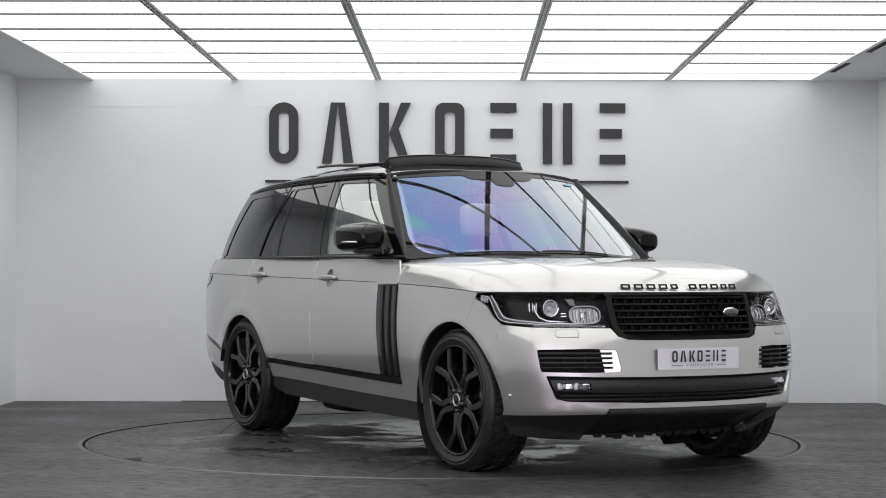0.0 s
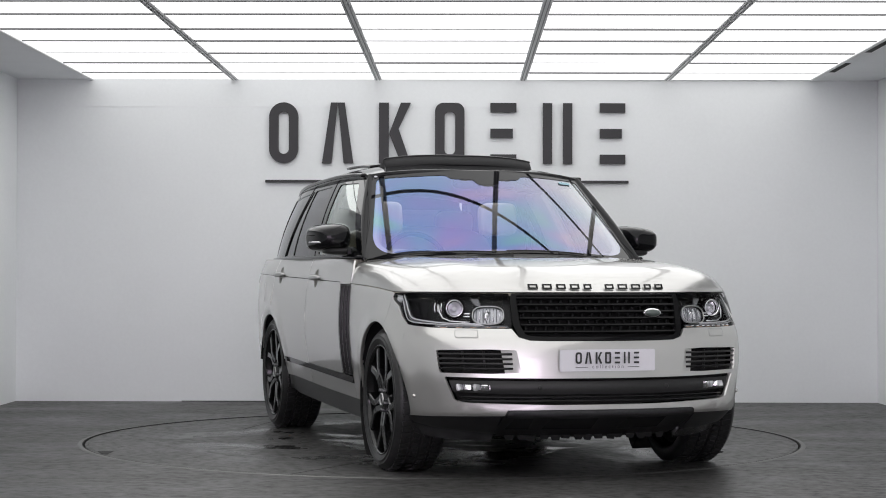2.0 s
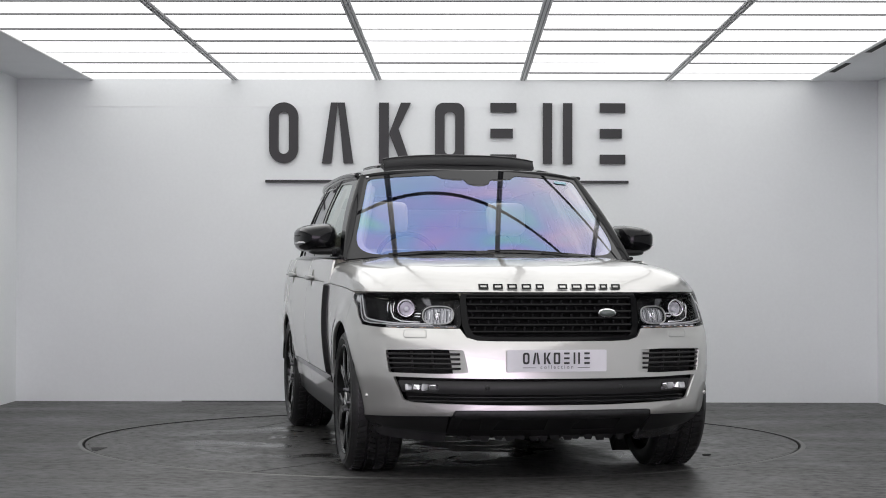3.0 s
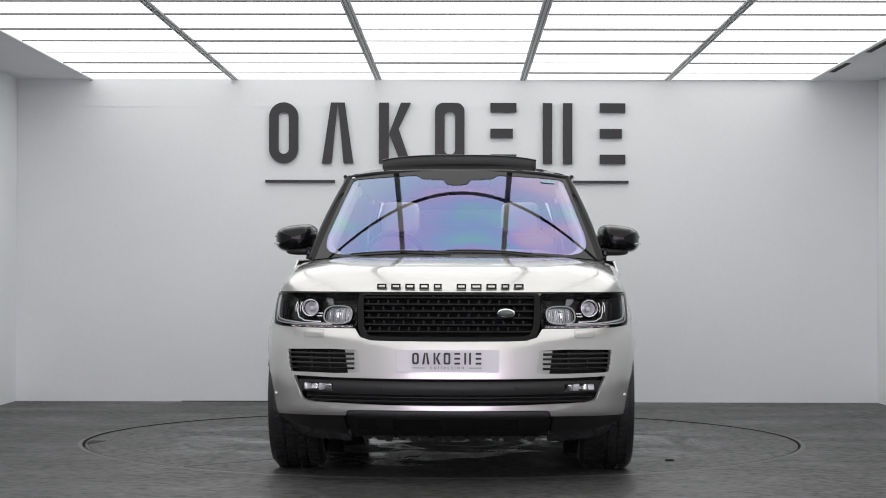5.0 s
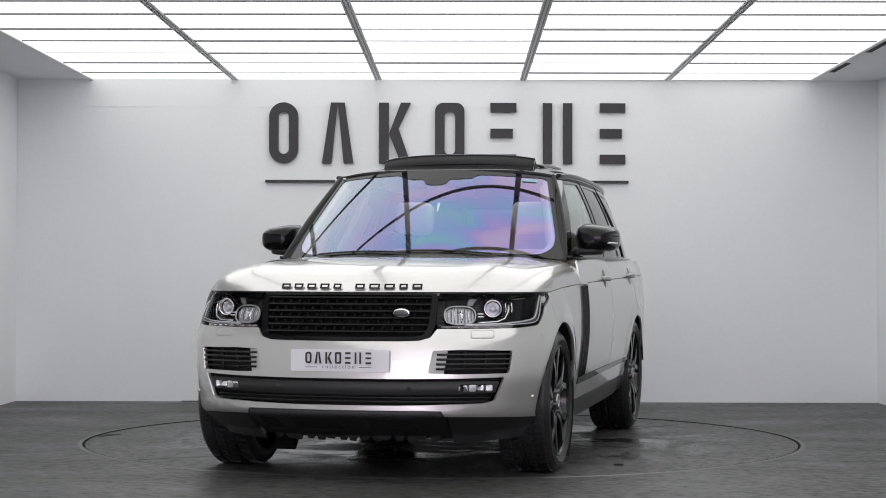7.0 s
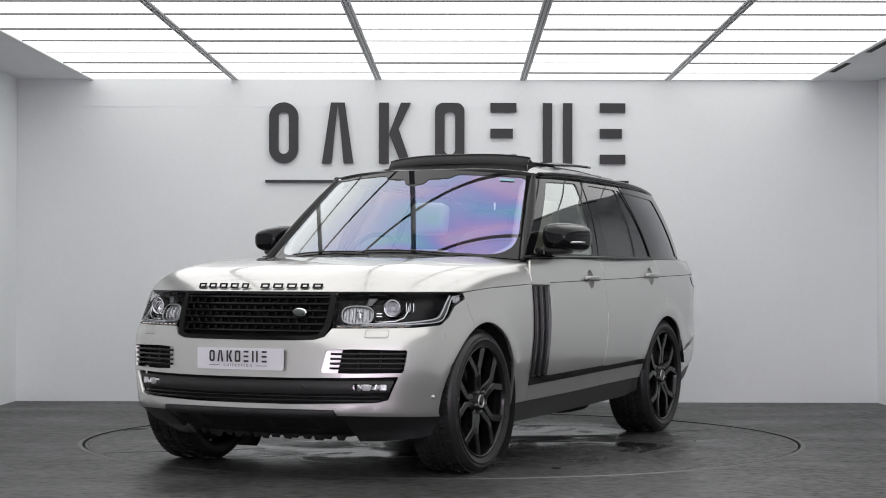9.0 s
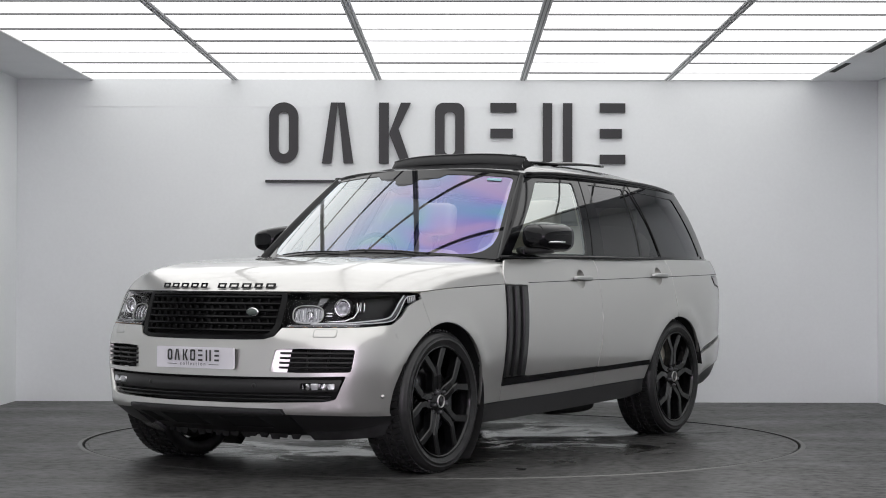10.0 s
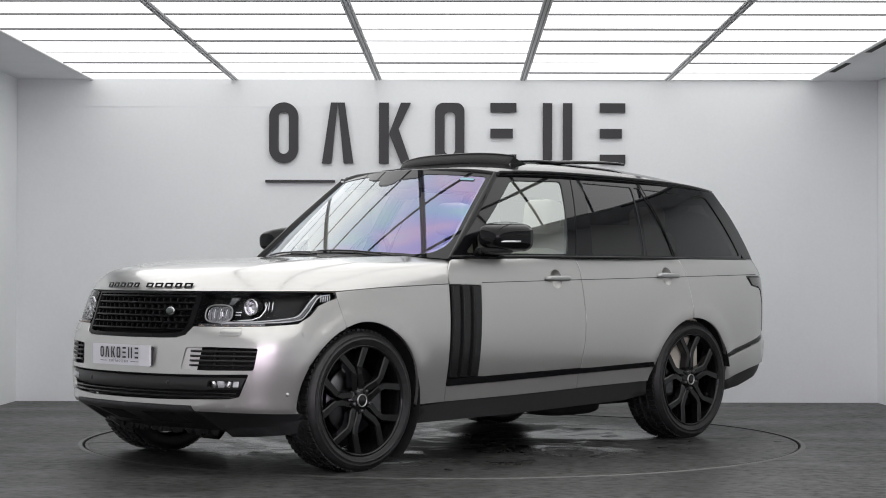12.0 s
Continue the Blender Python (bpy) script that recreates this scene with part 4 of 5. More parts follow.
def upper_body(car):
    # bonnet sheet
    ob = grid_patch("bonnet", bonnet, 120, 26, M_PAINT, car, "silver clamshell bonnet", u0=-1.0, u1=1.0, v0=0.0, v1=1.0, thick=.012)
    # row of marks over the grille, as plain raised frames
    widths = [.052, .052, .052, .052, .044, None, .052, .058, .056, .044, .052]
    y = -.392
    for w in widths:
        if w is None:
            y += .055
            continue
        def on_nose(a, b, d):
            foot = shell(sy(a) or 1e-6, .985) + Vector((-.004, 0, .003))
            return foot + Vector((-.013, 0, .024)) * b + Vector((.008, 0, .004)) * d
        bm = ring_bm(soft([(y, 0), (y + w, 0), (y + w, 1), (y, 1)], .004), soft([(y + .009, .24), (y + w - .009, .24), (y + w - .009, .76), (y + .009, .76)], .003), 0, .7, on_nose)
        part("bonnet_mark", bm, M_BLACK, car, "gloss black raised frame")
        y += w + .0255
    # windscreen with its dark printed border
    edge = [(-.985, .0), (-.985, 1.0), (.985, 1.0), (.985, .0)]
    glass = soft([(-.78, .022), (-.87, .055), (-.932, .13), (-.957, .25), (-.950, .945), (-.36, .945), (-.31, .895), (-.12, .885), (-.09, .815), (.09, .815), (.12, .885), (.31, .895), (.36, .945), (.950, .945), (.957, .25), (.932, .13), (.87, .055), (.78, .022)], .05, 6)
    panel("windscreen_border", edge, lambda a, b, o=0: screen(a, b), M_FRIT, car, holes=[glass], thick=.008, step=(.08, .08), label="black printed windscreen border")
    g = panel("windscreen", [(a * 1.01, (b - .48) * 1.01 + .48) for a, b in glass], lambda a, b, o=0: screen(a, b), M_SCREEN, car, off=-.003, thick=0, step=(.08, .08), label="windscreen with blue and purple coating")
    g.visible_shadow = False
    # pillars beside the windscreen
    for sd in (1, -1):
        bm = bmesh.new()
        rows = []
        for k in range(15):
            t = k / 14
            p = screen(sd * .98, t)
            q = cabin(.93 + (.33 - .93) * t, 1.15 + (1.672 - 1.15) * t, sd)
            mid = (p + q) / 2 + Vector((.012, sd * .012, .006))
            rows.append([bm.verts.new(p), bm.verts.new((p + mid) / 2 + Vector((.004, sd * .003, .004))), bm.verts.new(mid), bm.verts.new((q + mid) / 2 + Vector((.003, sd * .004, .002))), bm.verts.new(q)])
        for r0, r1 in zip(rows[:-1], rows[1:]):
            for i in range(4):
                bm.faces.new((r0[i], r0[i + 1], r1[i + 1], r1[i]))
        bm.normal_update()
        if sum(x.normal.y * sd for x in bm.faces) < 0:
            bmesh.ops.reverse_faces(bm, faces=bm.faces)
        part("windscreen_pillar", bm, M_BLACK, car, "gloss black windscreen pillar", True)
    for sd in (1, -1):
        bm = bmesh.new()
        rows = []
        for k in range(17):
            v = .03 + .92 * k / 16
            low = max(0.0, (.25 - v) / .23) ** 2
            outer = .972 - .15 * low
            inner = .905 - .19 * low
            rows.append([bm.verts.new(screen(sd * (outer + (inner - outer) * q / 4), v) + Vector((-.016 - .010 * (q == 4), 0, -.012 - .012 * (q == 4)))) for q in range(5)])
        for r0, r1 in zip(rows[:-1], rows[1:]):
            for q in range(4):
                bm.faces.new((r0[q], r0[q + 1], r1[q + 1], r1[q]))
        bmesh.ops.recalc_face_normals(bm, faces=bm.faces)
        part("pillar_trim", bm, M_TRIM, car, "pale trim inside the windscreen pillar", True)
    bm = bmesh.new()
    add_blob(bm, screen(-.955, .965) + Vector((.003, 0, .003)), (.012, .024, .012), 2.0, 12, 6)
    part("sticker", bm, M_PLATE, car, "small white sticker", True)
    panel("sticker", soft([(.74, .885), (.86, .885), (.86, .915), (.74, .915)], .01), lambda a, b, o=0: screen(a, b), mat("pale_blue_sticker", (.22, .40, .47), .4), car, off=.002, thick=0, step=(.05, .05), label="small pale blue sticker")
    # cowl and wipers
    bm = bmesh.new()
    rows = []
    for k in range(25):
        u = -1 + 2 * k / 24
        p = screen(u * .99, .01)
        rows.append([bm.verts.new(p + Vector((-.03, 0, -.02))), bm.verts.new(p + Vector((.02, 0, -.012))), bm.verts.new(p + Vector((.10, 0, -.035))), bm.verts.new(p + Vector((.14, 0, -.08)))])
    for r0, r1 in zip(rows[:-1], rows[1:]):
        for i in range(3):
            bm.faces.new((r0[i], r0[i + 1], r1[i + 1], r1[i]))
    bmesh.ops.recalc_face_normals(bm, faces=bm.faces)
    part("cowl", bm, M_PLASTIC, car, "black cowl panel", True)
    for y0, y1 in ((-.12, -.62), (.45, -.05)):
        bm = bmesh.new()
        n = 14
        add_tube(bm, [screen((y1 + (y0 - y1) * (1 - k / n)) / .86, -.004 + .016 * math.sin(k / n * 2.4)) + Vector((.008, 0, .008)) for k in range(n + 1)], .005, 6)
        w = part("wiper", bm, M_PLASTIC, car, "black wiper", True)
        bm = bmesh.new()
        add_tube(bm, [screen((y0 + .10 + (y1 - y0) * .55 * k / 6) / .86, -.03 + .032 * (k / 6)) + Vector((.024, 0, .002)) for k in range(7)], .007, 6)
        part("wiper_arm", bm, M_PLASTIC, w, "", True)
    # roof with the raised sunroof and wind deflector
    bm = bmesh.new()
    nu, nv = 44, 32
    g = [[bm.verts.new(roof(i / nu, -1 + 2 * j / nv)) for j in range(nv + 1)] for i in range(nu + 1)]
    for i in range(nu):
        for j in range(nv):
            # open sunroof
            if 9 <= i < 18 and 6 <= j < nv - 6:
                continue
            bm.faces.new((g[i][j], g[i][j + 1], g[i + 1][j + 1], g[i + 1][j]))
    bmesh.ops.delete(bm, geom=[v for v in bm.verts if not v.link_faces], context="VERTS")
    bm.normal_update()
    if sum(x.normal.z for x in bm.faces) < 0:
        bmesh.ops.reverse_faces(bm, faces=bm.faces)
    bmesh.ops.solidify(bm, geom=bm.faces[:], thickness=.025)
    part("roof", bm, M_BLACK, car, "gloss black roof with open sunroof", True)

    def defl(x, y, lift):
        zc = curve_through(ROOFZ, x) + lift
        return Vector((x, y, zc - .045 * (abs(y) / .55) ** 3))

    bm = bmesh.new()
    n = 24
    W = .495
    top, bot, back = [], [], []
    for k in range(n + 1):
        y = -W + 2 * W * k / n
        xx = .085 - .07 * (y / W) ** 2
        top.append(bm.verts.new(defl(xx - .035, y, .054)))
        bot.append(bm.verts.new(defl(xx + .01, y, .004)))
        back.append(bm.verts.new(defl(xx - .060, y, .055)))
    for a, b in ((bot, top), (top, back)):
        for k in range(n):
            bm.faces.new((a[k], a[k + 1], b[k + 1], b[k]))
    bmesh.ops.recalc_face_normals(bm, faces=bm.faces)
    bmesh.ops.solidify(bm, geom=bm.faces[:], thickness=.006)
    defl_part = part("wind_deflector", bm, M_MESH, car, "raised black sunroof wind deflector", True)
    bm = bmesh.new()
    add_tube(bm, [defl(.085 - .07 * (y / W) ** 2 - .042, y, .056) for y in [-W + 2 * W * k / 24 for k in range(25)]], .008, 8)
    part("deflector_rail", bm, M_BLACK, defl_part, "", True)
    for sd in (1, -1):
        bm = bmesh.new()
        rows = []
        for k in range(9):
            t = k / 8
            xx = .015 - .13 * t
            rows.append((bm.verts.new(defl(xx, sd * W, .004)), bm.verts.new(defl(xx - .04, sd * W, .004 + .050 * (1 - t) ** 1.3))))
        for r0, r1 in zip(rows[:-1], rows[1:]):
            bm.faces.new((r0[0], r0[1], r1[1], r1[0]))
        bmesh.ops.solidify(bm, geom=bm.faces[:], thickness=.008)
        part("deflector_arm", bm, M_PLASTIC, car, "", False)
    bm = bmesh.new()
    rows = []
    for i in range(13):
        x = -.46 - .70 * i / 12
        rows.append([bm.verts.new(defl(x, -.46 + .92 * k / 12, .016 + .038 * i / 12) + Vector((-.05 * (1 - ((k - 6) / 6) ** 2) * (i / 12), 0, 0))) for k in range(13)])
    for r0, r1 in zip(rows[:-1], rows[1:]):
        for k in range(12):
            bm.faces.new((r0[k], r0[k + 1], r1[k + 1], r1[k]))
    bmesh.ops.recalc_face_normals(bm, faces=bm.faces)
    bmesh.ops.solidify(bm, geom=bm.faces[:], thickness=.015)
    part("sunroof_panel", bm, M_BLACK, car, "slid-back gloss black sunroof panel", True)
    # tail: tailgate with rear window, spoiler
    def tail(u, v):
        b = shell((OS[-1] - abs(u) * .98) * (1 if u >= 0 else -1), 1.16)
        xb = b.x if abs(u) > .02 else -2.32
        t = roof(1.0, max(-1, min(1, u * 1.05)))
        return Vector((xb, b.y, 1.16)) * (1 - v) + t * v
    grid_patch("rear_window", tail, 24, 8, M_PRIVACY, car, "dark tinted rear window", u0=-.75, u1=.75, up=Vector((-1, 0, .3)))
    for sd in (1, -1):
        grid_patch("rear_pillar", lambda u, v: Matrix.Diagonal((1, .945, 1)) @ tail(sd * u, v) + Vector((.02, 0, 0)), 6, 6, M_BLACK, car, "", u0=.70, u1=.97, up=Vector((-1, 0, .3)))
    z0 = OS[-1]
    for sd in (1, -1):
        panel("tailgate", [(sd * sx(-2.305), .47), (sd * (z0 - .001), .47), (sd * (z0 - .001), 1.16), (sd * sx(-2.24), 1.16)], shell, M_PAINT, car, thick=0, step=(.1, .1))


def front_end(car):
    E = 1e-4
    half = [(0, .722), (.30, .723), (.40, .726), (.455, .742), (.485, .785), (.70, .786), (.865, .789)]
    out = [(sy(y), z) for y, z in half]
    out += [(sx(2.17), .80), (sx(2.10), .845), (sx(2.055), .895), (sx(1.985), .918), (sx(1.919), .935), (sx(1.894), .88), (sx(1.853), .79)]
    out += [(sx(x), z) for x, z in arc(HUBF, HUBZ, ARCH_R, 67.3, -5, 14)]
    out += [(sx(2.105), .329), (sx(2.2), .331), (sy(.86), .336), (sy(.70), .340), (sy(.555), .342), (sy(.54), .372), (sy(.3), .374), (0, .374)]
    full = out + [(-a, b) for a, b in out[::-1] if abs(a) > E]

    def both(pts):
        return pts, [(-a, b) for a, b in pts[::-1]]

    nos = soft([(sy(.452), .562), (sy(.470), .676), (sy(.60), .681), (sy(.848), .676), (sy(.842), .560), (sy(.60), .557)], .012)
    slot = soft([(sy(-.825), .541), (sy(-.6), .536), (sy(-.3), .534), (sy(.3), .534), (sy(.6), .536), (sy(.825), .541), (sy(.795), .420), (sy(.74), .408), (sy(.3), .399), (sy(-.3), .399), (sy(-.74), .408), (sy(-.795), .420)], .012)
    n1, n2 = both(nos)
    panel("front_bumper", full, shell, M_PAINT, car, holes=[n1, n2, slot], thick=.022, step=(.045, .04), label="silver front bumper")

    # intakes beside the plate
    for sd in (1, -1):
        nn = [(sd * a, b) for a, b in nos]
        panel("intake_backing", nn, shell, M_DARK, car, off=-.05, thick=0, step=(.06, .05))
        cheek = [(sd * a, b) for a, b in ((sy(.448), .558), (sy(.466), .680), (sy(.536), .682), (sy(.524), .556))]
        panel("intake_cheek", cheek, lambda s, z, o=0: shell(s, z) + Vector((-.006 - .36 * max(0.0, abs(s) - sy(.45)), 0, 0)), M_PAINT, car, thick=0, step=(.03, .05))
        for k in range(4):
            z = .583 + .0245 * k
            bm = bmesh.new()
            pts = [shell(sd * sy(.488 + (.845 - .488) * i / 14), z) + Vector((-.012 - .010 * (i == 0), 0, 0)) for i in range(15)]
            add_tube(bm, pts, .0066, 6)
            part("intake_slat", bm, M_PLASTIC if k else M_BLACK, car, "", True)
        for yy in (.62, .72):
            bm = bmesh.new()
            add_tube(bm, [shell(sd * sy(yy), z) + Vector((-.035, 0, 0)) for z in (.57, .62, .67)], .006, 6)
            part("intake_rib", bm, M_PLASTIC, car, "", True)
        # headlamp washer cover and parking sensors
        panel("washer_cover", [(sd * a, b) for a, b in soft([(sy(.655), .742), (sy(.655), .776), (sy(.755), .776), (sy(.755), .742)], .01)], shell, M_PAINT, car, off=.002, thick=.004, step=(.05, .05))
        bm = bmesh.new()
        add_tube(bm, [shell(sd * sy(y), z) for y, z in soft([(.651, .739), (.651, .779), (.759, .779), (.759, .739)], .012)], .0022, 6, True)
        part("washer_seam", bm, M_SATIN, car, "", True)
        c = shell(sd * sx(2.165), .433)
        bm = bmesh.new()
        add_blob(bm, c, (.022, .022, .022), 2.0, 12, 8)
        part("parking_sensor", bm, M_PAINT, car, "", True)

    # lower slot: bar, recessed blades, fog lamps
    sl_back = [(sy(y), z) for y, z in ((-.825, .541), (0, .534), (.825, .541), (.79, .408), (0, .399), (-.79, .408))]
    panel("lower_grille_backing", sl_back, shell, M_DARK, car, off=-.055, thick=0, step=(.06, .05))
    bar = soft([(sy(-.80), .521), (sy(0) or 1e-6, .519), (sy(.80), .521), (sy(.79), .462), (sy(.6), .455), (sy(.3), .451), (sy(-.3), .451), (sy(-.6), .455), (sy(-.79), .462)], .01)
    lampholes = []
    for sd in (1, -1):
        h = soft([(sd * sy(.610), .465), (sd * sy(.610), .506), (sd * sy(.775), .504), (sd * sy(.775), .468)], .012)
        lampholes.append(h)
    panel("bumper_bar", bar, lambda s, z, o=0: shell(s, z) + Vector((-.024 + .010 * math.sin((z - .45) / .07 * math.pi), 0, 0)), M_PLASTIC, car, holes=lampholes, thick=.02, step=(.06, .015), label="satin black bumper bar")
    for zz, oo in ((.437, -.026), (.418, -.022)):
        bm = bmesh.new()
        add_tube(bm, [shell(sy(-.76 + 1.52 * i / 40) or 1e-6, zz) + Vector((oo, 0, 0)) for i in range(41)], .006, 6)
        part("lower_grille_blade", bm, M_BLACK, car, "", True)
    for sd in (1, -1):
        h = [(sd * a, b) for a, b in soft([(sy(.612), .467), (sy(.612), .504), (sy(.773), .502), (sy(.773), .470)], .010)]
        fog = panel("fog_light", h, shell, M_REFLECT, car, off=-.045, thick=0, step=(.03, .02), label="clear fog light with bright reflectors")
        for k in range(4):
            yy = .632 + .040 * k
            p = shell(sd * sy(yy), .486)
            bm = bmesh.new()
            add_box(bm, p + Vector((-.032, 0, 0)), (.020, .039, .036), .006, 2, Matrix.Rotation(radians(24 if k % 2 else -24), 4, "Z") @ Matrix.Rotation(radians(14 if k < 2 else -14), 4, "Y"))
            part("reflector", bm, M_BULB if k % 2 else M_REFLECT, fog, "", True)
        ln = panel("lens", h, shell, M_LENS, fog, off=-.018, thick=0, step=(.05, .04))
        ln.visible_shadow = False
        for yy in (.36,):
            bm = bmesh.new()
            add_blob(bm, shell(sd * sy(yy), .487) + Vector((-.016, 0, 0)), (.012, .026, .026), 2.0, 12, 8)
            part("parking_sensor", bm, M_PLASTIC, car, "", True)

    # grille: frame, recessed back, ribs and blades
    gr = [(sy(-.486), .967), (1e-6, .969), (sy(.486), .967), (sy(.490), .93), (sy(.474), .80), (sy(.452), .746), (sy(.40), .730), (sy(.2), .727), (-sy(.2), .727), (-sy(.40), .730), (-sy(.452), .746), (-sy(.474), .80), (-sy(.490), .93)]
    hole = [(sy(-.460), .957), (1e-6, .959), (sy(.460), .957), (sy(.458), .93), (sy(.440), .80), (sy(.418), .758), (sy(.38), .748), (sy(.2), .745), (-sy(.2), .745), (-sy(.38), .748), (-sy(.418), .758), (-sy(.440), .80), (-sy(.458), .93)]
    panel("grille_frame", gr, shell, M_PIANO, car, holes=[soft(hole, .01)], off=-.004, thick=.03, step=(.05, .04), label="gloss black grille frame")
    panel("grille_backing", hole, shell, M_DARK, car, off=-.055, thick=0, step=(.06, .05))
    for k in range(6):
        z = .769 + .0345 * k
        wmax = .428 + .028 * (k / 5)
        bm = bmesh.new()
        nseg = 30
        rows = []
        for i in range(nseg + 1):
            y = -wmax + 2 * wmax * i / nseg
            p = shell(sy(y) or 1e-6, z)
            rows.append([bm.verts.new(p + Vector((dx, 0, dz))) for dx, dz in ((-.010, -.006), (-.006, .000), (-.011, .007), (-.045, .007), (-.045, -.006))])
        for r0, r1 in zip(rows[:-1], rows[1:]):
            for i in range(5):
                bm.faces.new((r0[i], r0[(i + 1) % 5], r1[(i + 1) % 5], r1[i]))
        bmesh.ops.recalc_face_normals(bm, faces=bm.faces)
        blade = part("grille_blade", bm, M_PIANO, car, "", False)
        cnt = 16
        for i in range(cnt):
            y = -wmax + .02 + (2 * wmax - .04) * (i + (.5 if k % 2 else .0)) / cnt
            p = shell(sy(y) or 1e-6, z + .016)
            bm = bmesh.new()
            ob = add_box(bm, p + Vector((-.024, 0, -.001)), (.024, .014, .022), .003, 1, Matrix.Rotation(radians(12 if k % 2 else -12), 4, "X"))
            part("grille_rib", bm, M_PIANO, car)
    b = shell(sy(.30), .865)
    bm = bmesh.new()
    add_blob(bm, b + Vector((-.002, 0, 0)), (.022, .098, .050), 2.0, 28, 10, Matrix.Rotation(radians(-10), 4, "Z"))
    badge = part("badge", bm, M_CHROME, car, "oval chrome badge", True)
    bm = bmesh.new()
    add_blob(bm, b + Vector((.005, .0008, 0)), (.016, .082, .036), 2.0, 24, 8, Matrix.Rotation(radians(-10), 4, "Z"))
    part("badge_field", bm, mat("badge_green_grey", (.10, .12, .11), .3, .3), badge, "dark oval field", True)

    # headlights
    for sd in (1, -1):
        hl = [(sy(.497), .966), (sy(.70), .968), (sy(.86), .967), (sx(2.05), .967), (sx(1.945), .964), (sx(1.925), .945), (sx(1.985), .925), (sx(2.06), .902), (sx(2.105), .852), (sx(2.165), .803), (sy(.87), .793), (sy(.70), .790), (sy(.492), .789), (sy(.478), .81)]
        hs = [(sd * a, b) for a, b in soft(hl, .008)]
        lamp = panel("headlight", hs, shell, M_LAMPDARK, car, off=-.075, thick=0, step=(.05, .04), label="clear headlight with dark housing and round projector")
        bm = bmesh.new()
        # wall of the housing
        n = len(hs)
        A = [bm.verts.new(shell(a, b) + surf_normal(shell, a, b) * -.002) for a, b in hs]
        B = [bm.verts.new(shell(a, b) + surf_normal(shell, a, b) * -.078) for a, b in hs]
        for i in range(n):
            bm.faces.new((A[i], A[(i + 1) % n], B[(i + 1) % n], B[i]))
        bmesh.ops.recalc_face_normals(bm, faces=bm.faces)
        part("housing", bm, M_LAMPDARK, lamp, "", True)

        def at(y, z, dep):
            s = sd * sy(y)
            return shell(s, z) - surf_normal(shell, s, z) * dep

        def ring(name, y, z, r, prof, mtl, dep):
            bm = bmesh.new()
            add_lathe(bm, prof, (0, 0, 0), 32)
            # turn the y axis to point forward and slightly outward
            bmesh.ops.transform(bm, matrix=Matrix.Translation(at(y, z, dep)) @ Matrix.Rotation(radians(-90 + sd * 8), 4, "Z"), verts=bm.verts)
            bmesh.ops.recalc_face_normals(bm, faces=bm.faces)
            part(name, bm, mtl, lamp, "", True)

        ring("projector_ring", .772, .903, .05, [(.034, -.03), (.037, .0), (.041, .020), (.046, .018), (.045, -.03)], M_CHROME, .045)
        ring("projector_bezel", .772, .903, .05, [(.0465, .010), (.053, .004), (.056, -.012), (.054, -.03)], M_PIANO, .045)
        ring("projector_lens", .772, .903, .04, [(.0005, .026), (.010, .0245), (.019, .019), (.027, .010), (.032, -.005)], M_LENS, .045)
        ring("projector_bowl", .772, .903, .04, [(.0005, -.02), (.010, -.019), (.020, -.013), (.030, -.004), (.035, .004)], M_REFLECT, .05)
        ring("projector_eye", .772, .903, .04, [(.0005, .006), (.008, .005), (.013, .0), (.014, -.012)], M_BULB, .05)
        # long oval main beam
        bm = bmesh.new()
        pts = []
        for k in range(28):
            t = 2 * math.pi * k / 28
            e = 2 / 2.8
            pts.append(at(.600 + .078 * math.copysign(abs(math.cos(t)) ** e, math.cos(t)), .862 + .046 * math.copysign(abs(math.sin(t)) ** e, math.sin(t)), .028))
        add_tube(bm, pts, .0038, 8, True)
        part("main_beam_ring", bm, M_SATIN, lamp, "", True)
        bm = bmesh.new()
        add_blob(bm, at(.600, .862, .066), (.04, .070, .060), 3.0, 24, 12, Matrix.Rotation(radians(-sd * 18), 4, "Z"))
        part("main_beam_reflector", bm, M_REFLECT, lamp, "", True)
        back = [(sd * sy(.600 + .074 * math.copysign(abs(math.cos(t)) ** .7, math.cos(t))), .862 + .043 * math.copysign(abs(math.sin(t)) ** .7, math.sin(t))) for t in [2 * math.pi * k / 28 for k in range(28)]]
        panel("main_beam_bowl", back, shell, M_BAND, lamp, off=-.044, thick=0, step=(.03, .03))
        for k in range(8):
            yy = .541 + .0170 * k
            tall = .036 * (1 - ((yy - .600) / .080) ** 2) ** .5
            bm = bmesh.new()
            add_tube(bm, [at(yy, .862 - tall + 2 * tall * q / 6, .036 - .008 * math.sin(q / 6 * math.pi)) for q in range(7)], .0022, 6)
            part("reflector_rib", bm, M_LAMPGREY if k % 2 else M_REFLECT, lamp, "", True)
        # light guide: an L-shaped tube along the lower and outer edge, and a row of small bright studs
        bm = bmesh.new()
        path = [(.690, .826), (.73, .826), (.785, .830), (.822, .846), (.840, .880), (.846, .935)]
        add_tube(bm, [at(y, z, .03) for y, z in path], .0055, 8)
        part("light_guide", bm, M_CHROME, lamp, "", True)
        for k in range(9):
            bm = bmesh.new()
            add_box(bm, at(.515 + .039 * k, .7985, .012), (.008, .026, .005), .002, 1)
            part("light_stud", bm, M_REFLECT, lamp)
        o_path = [(sx(1.965), .956), (sx(2.045), .945), (sx(2.085), .905), (sx(2.115), .862), (sx(2.17), .822), (sy(.85), .811), (sy(.74), .806), (sy(.62), .806)]
        i_path = [(sy(.62), .8135), (sy(.74), .8145), (sy(.84), .820), (sx(2.19), .838), (sx(2.145), .874), (sx(2.112), .916), (sx(2.068), .957)]
        band = [(sd * a, b) for a, b in o_path + i_path]
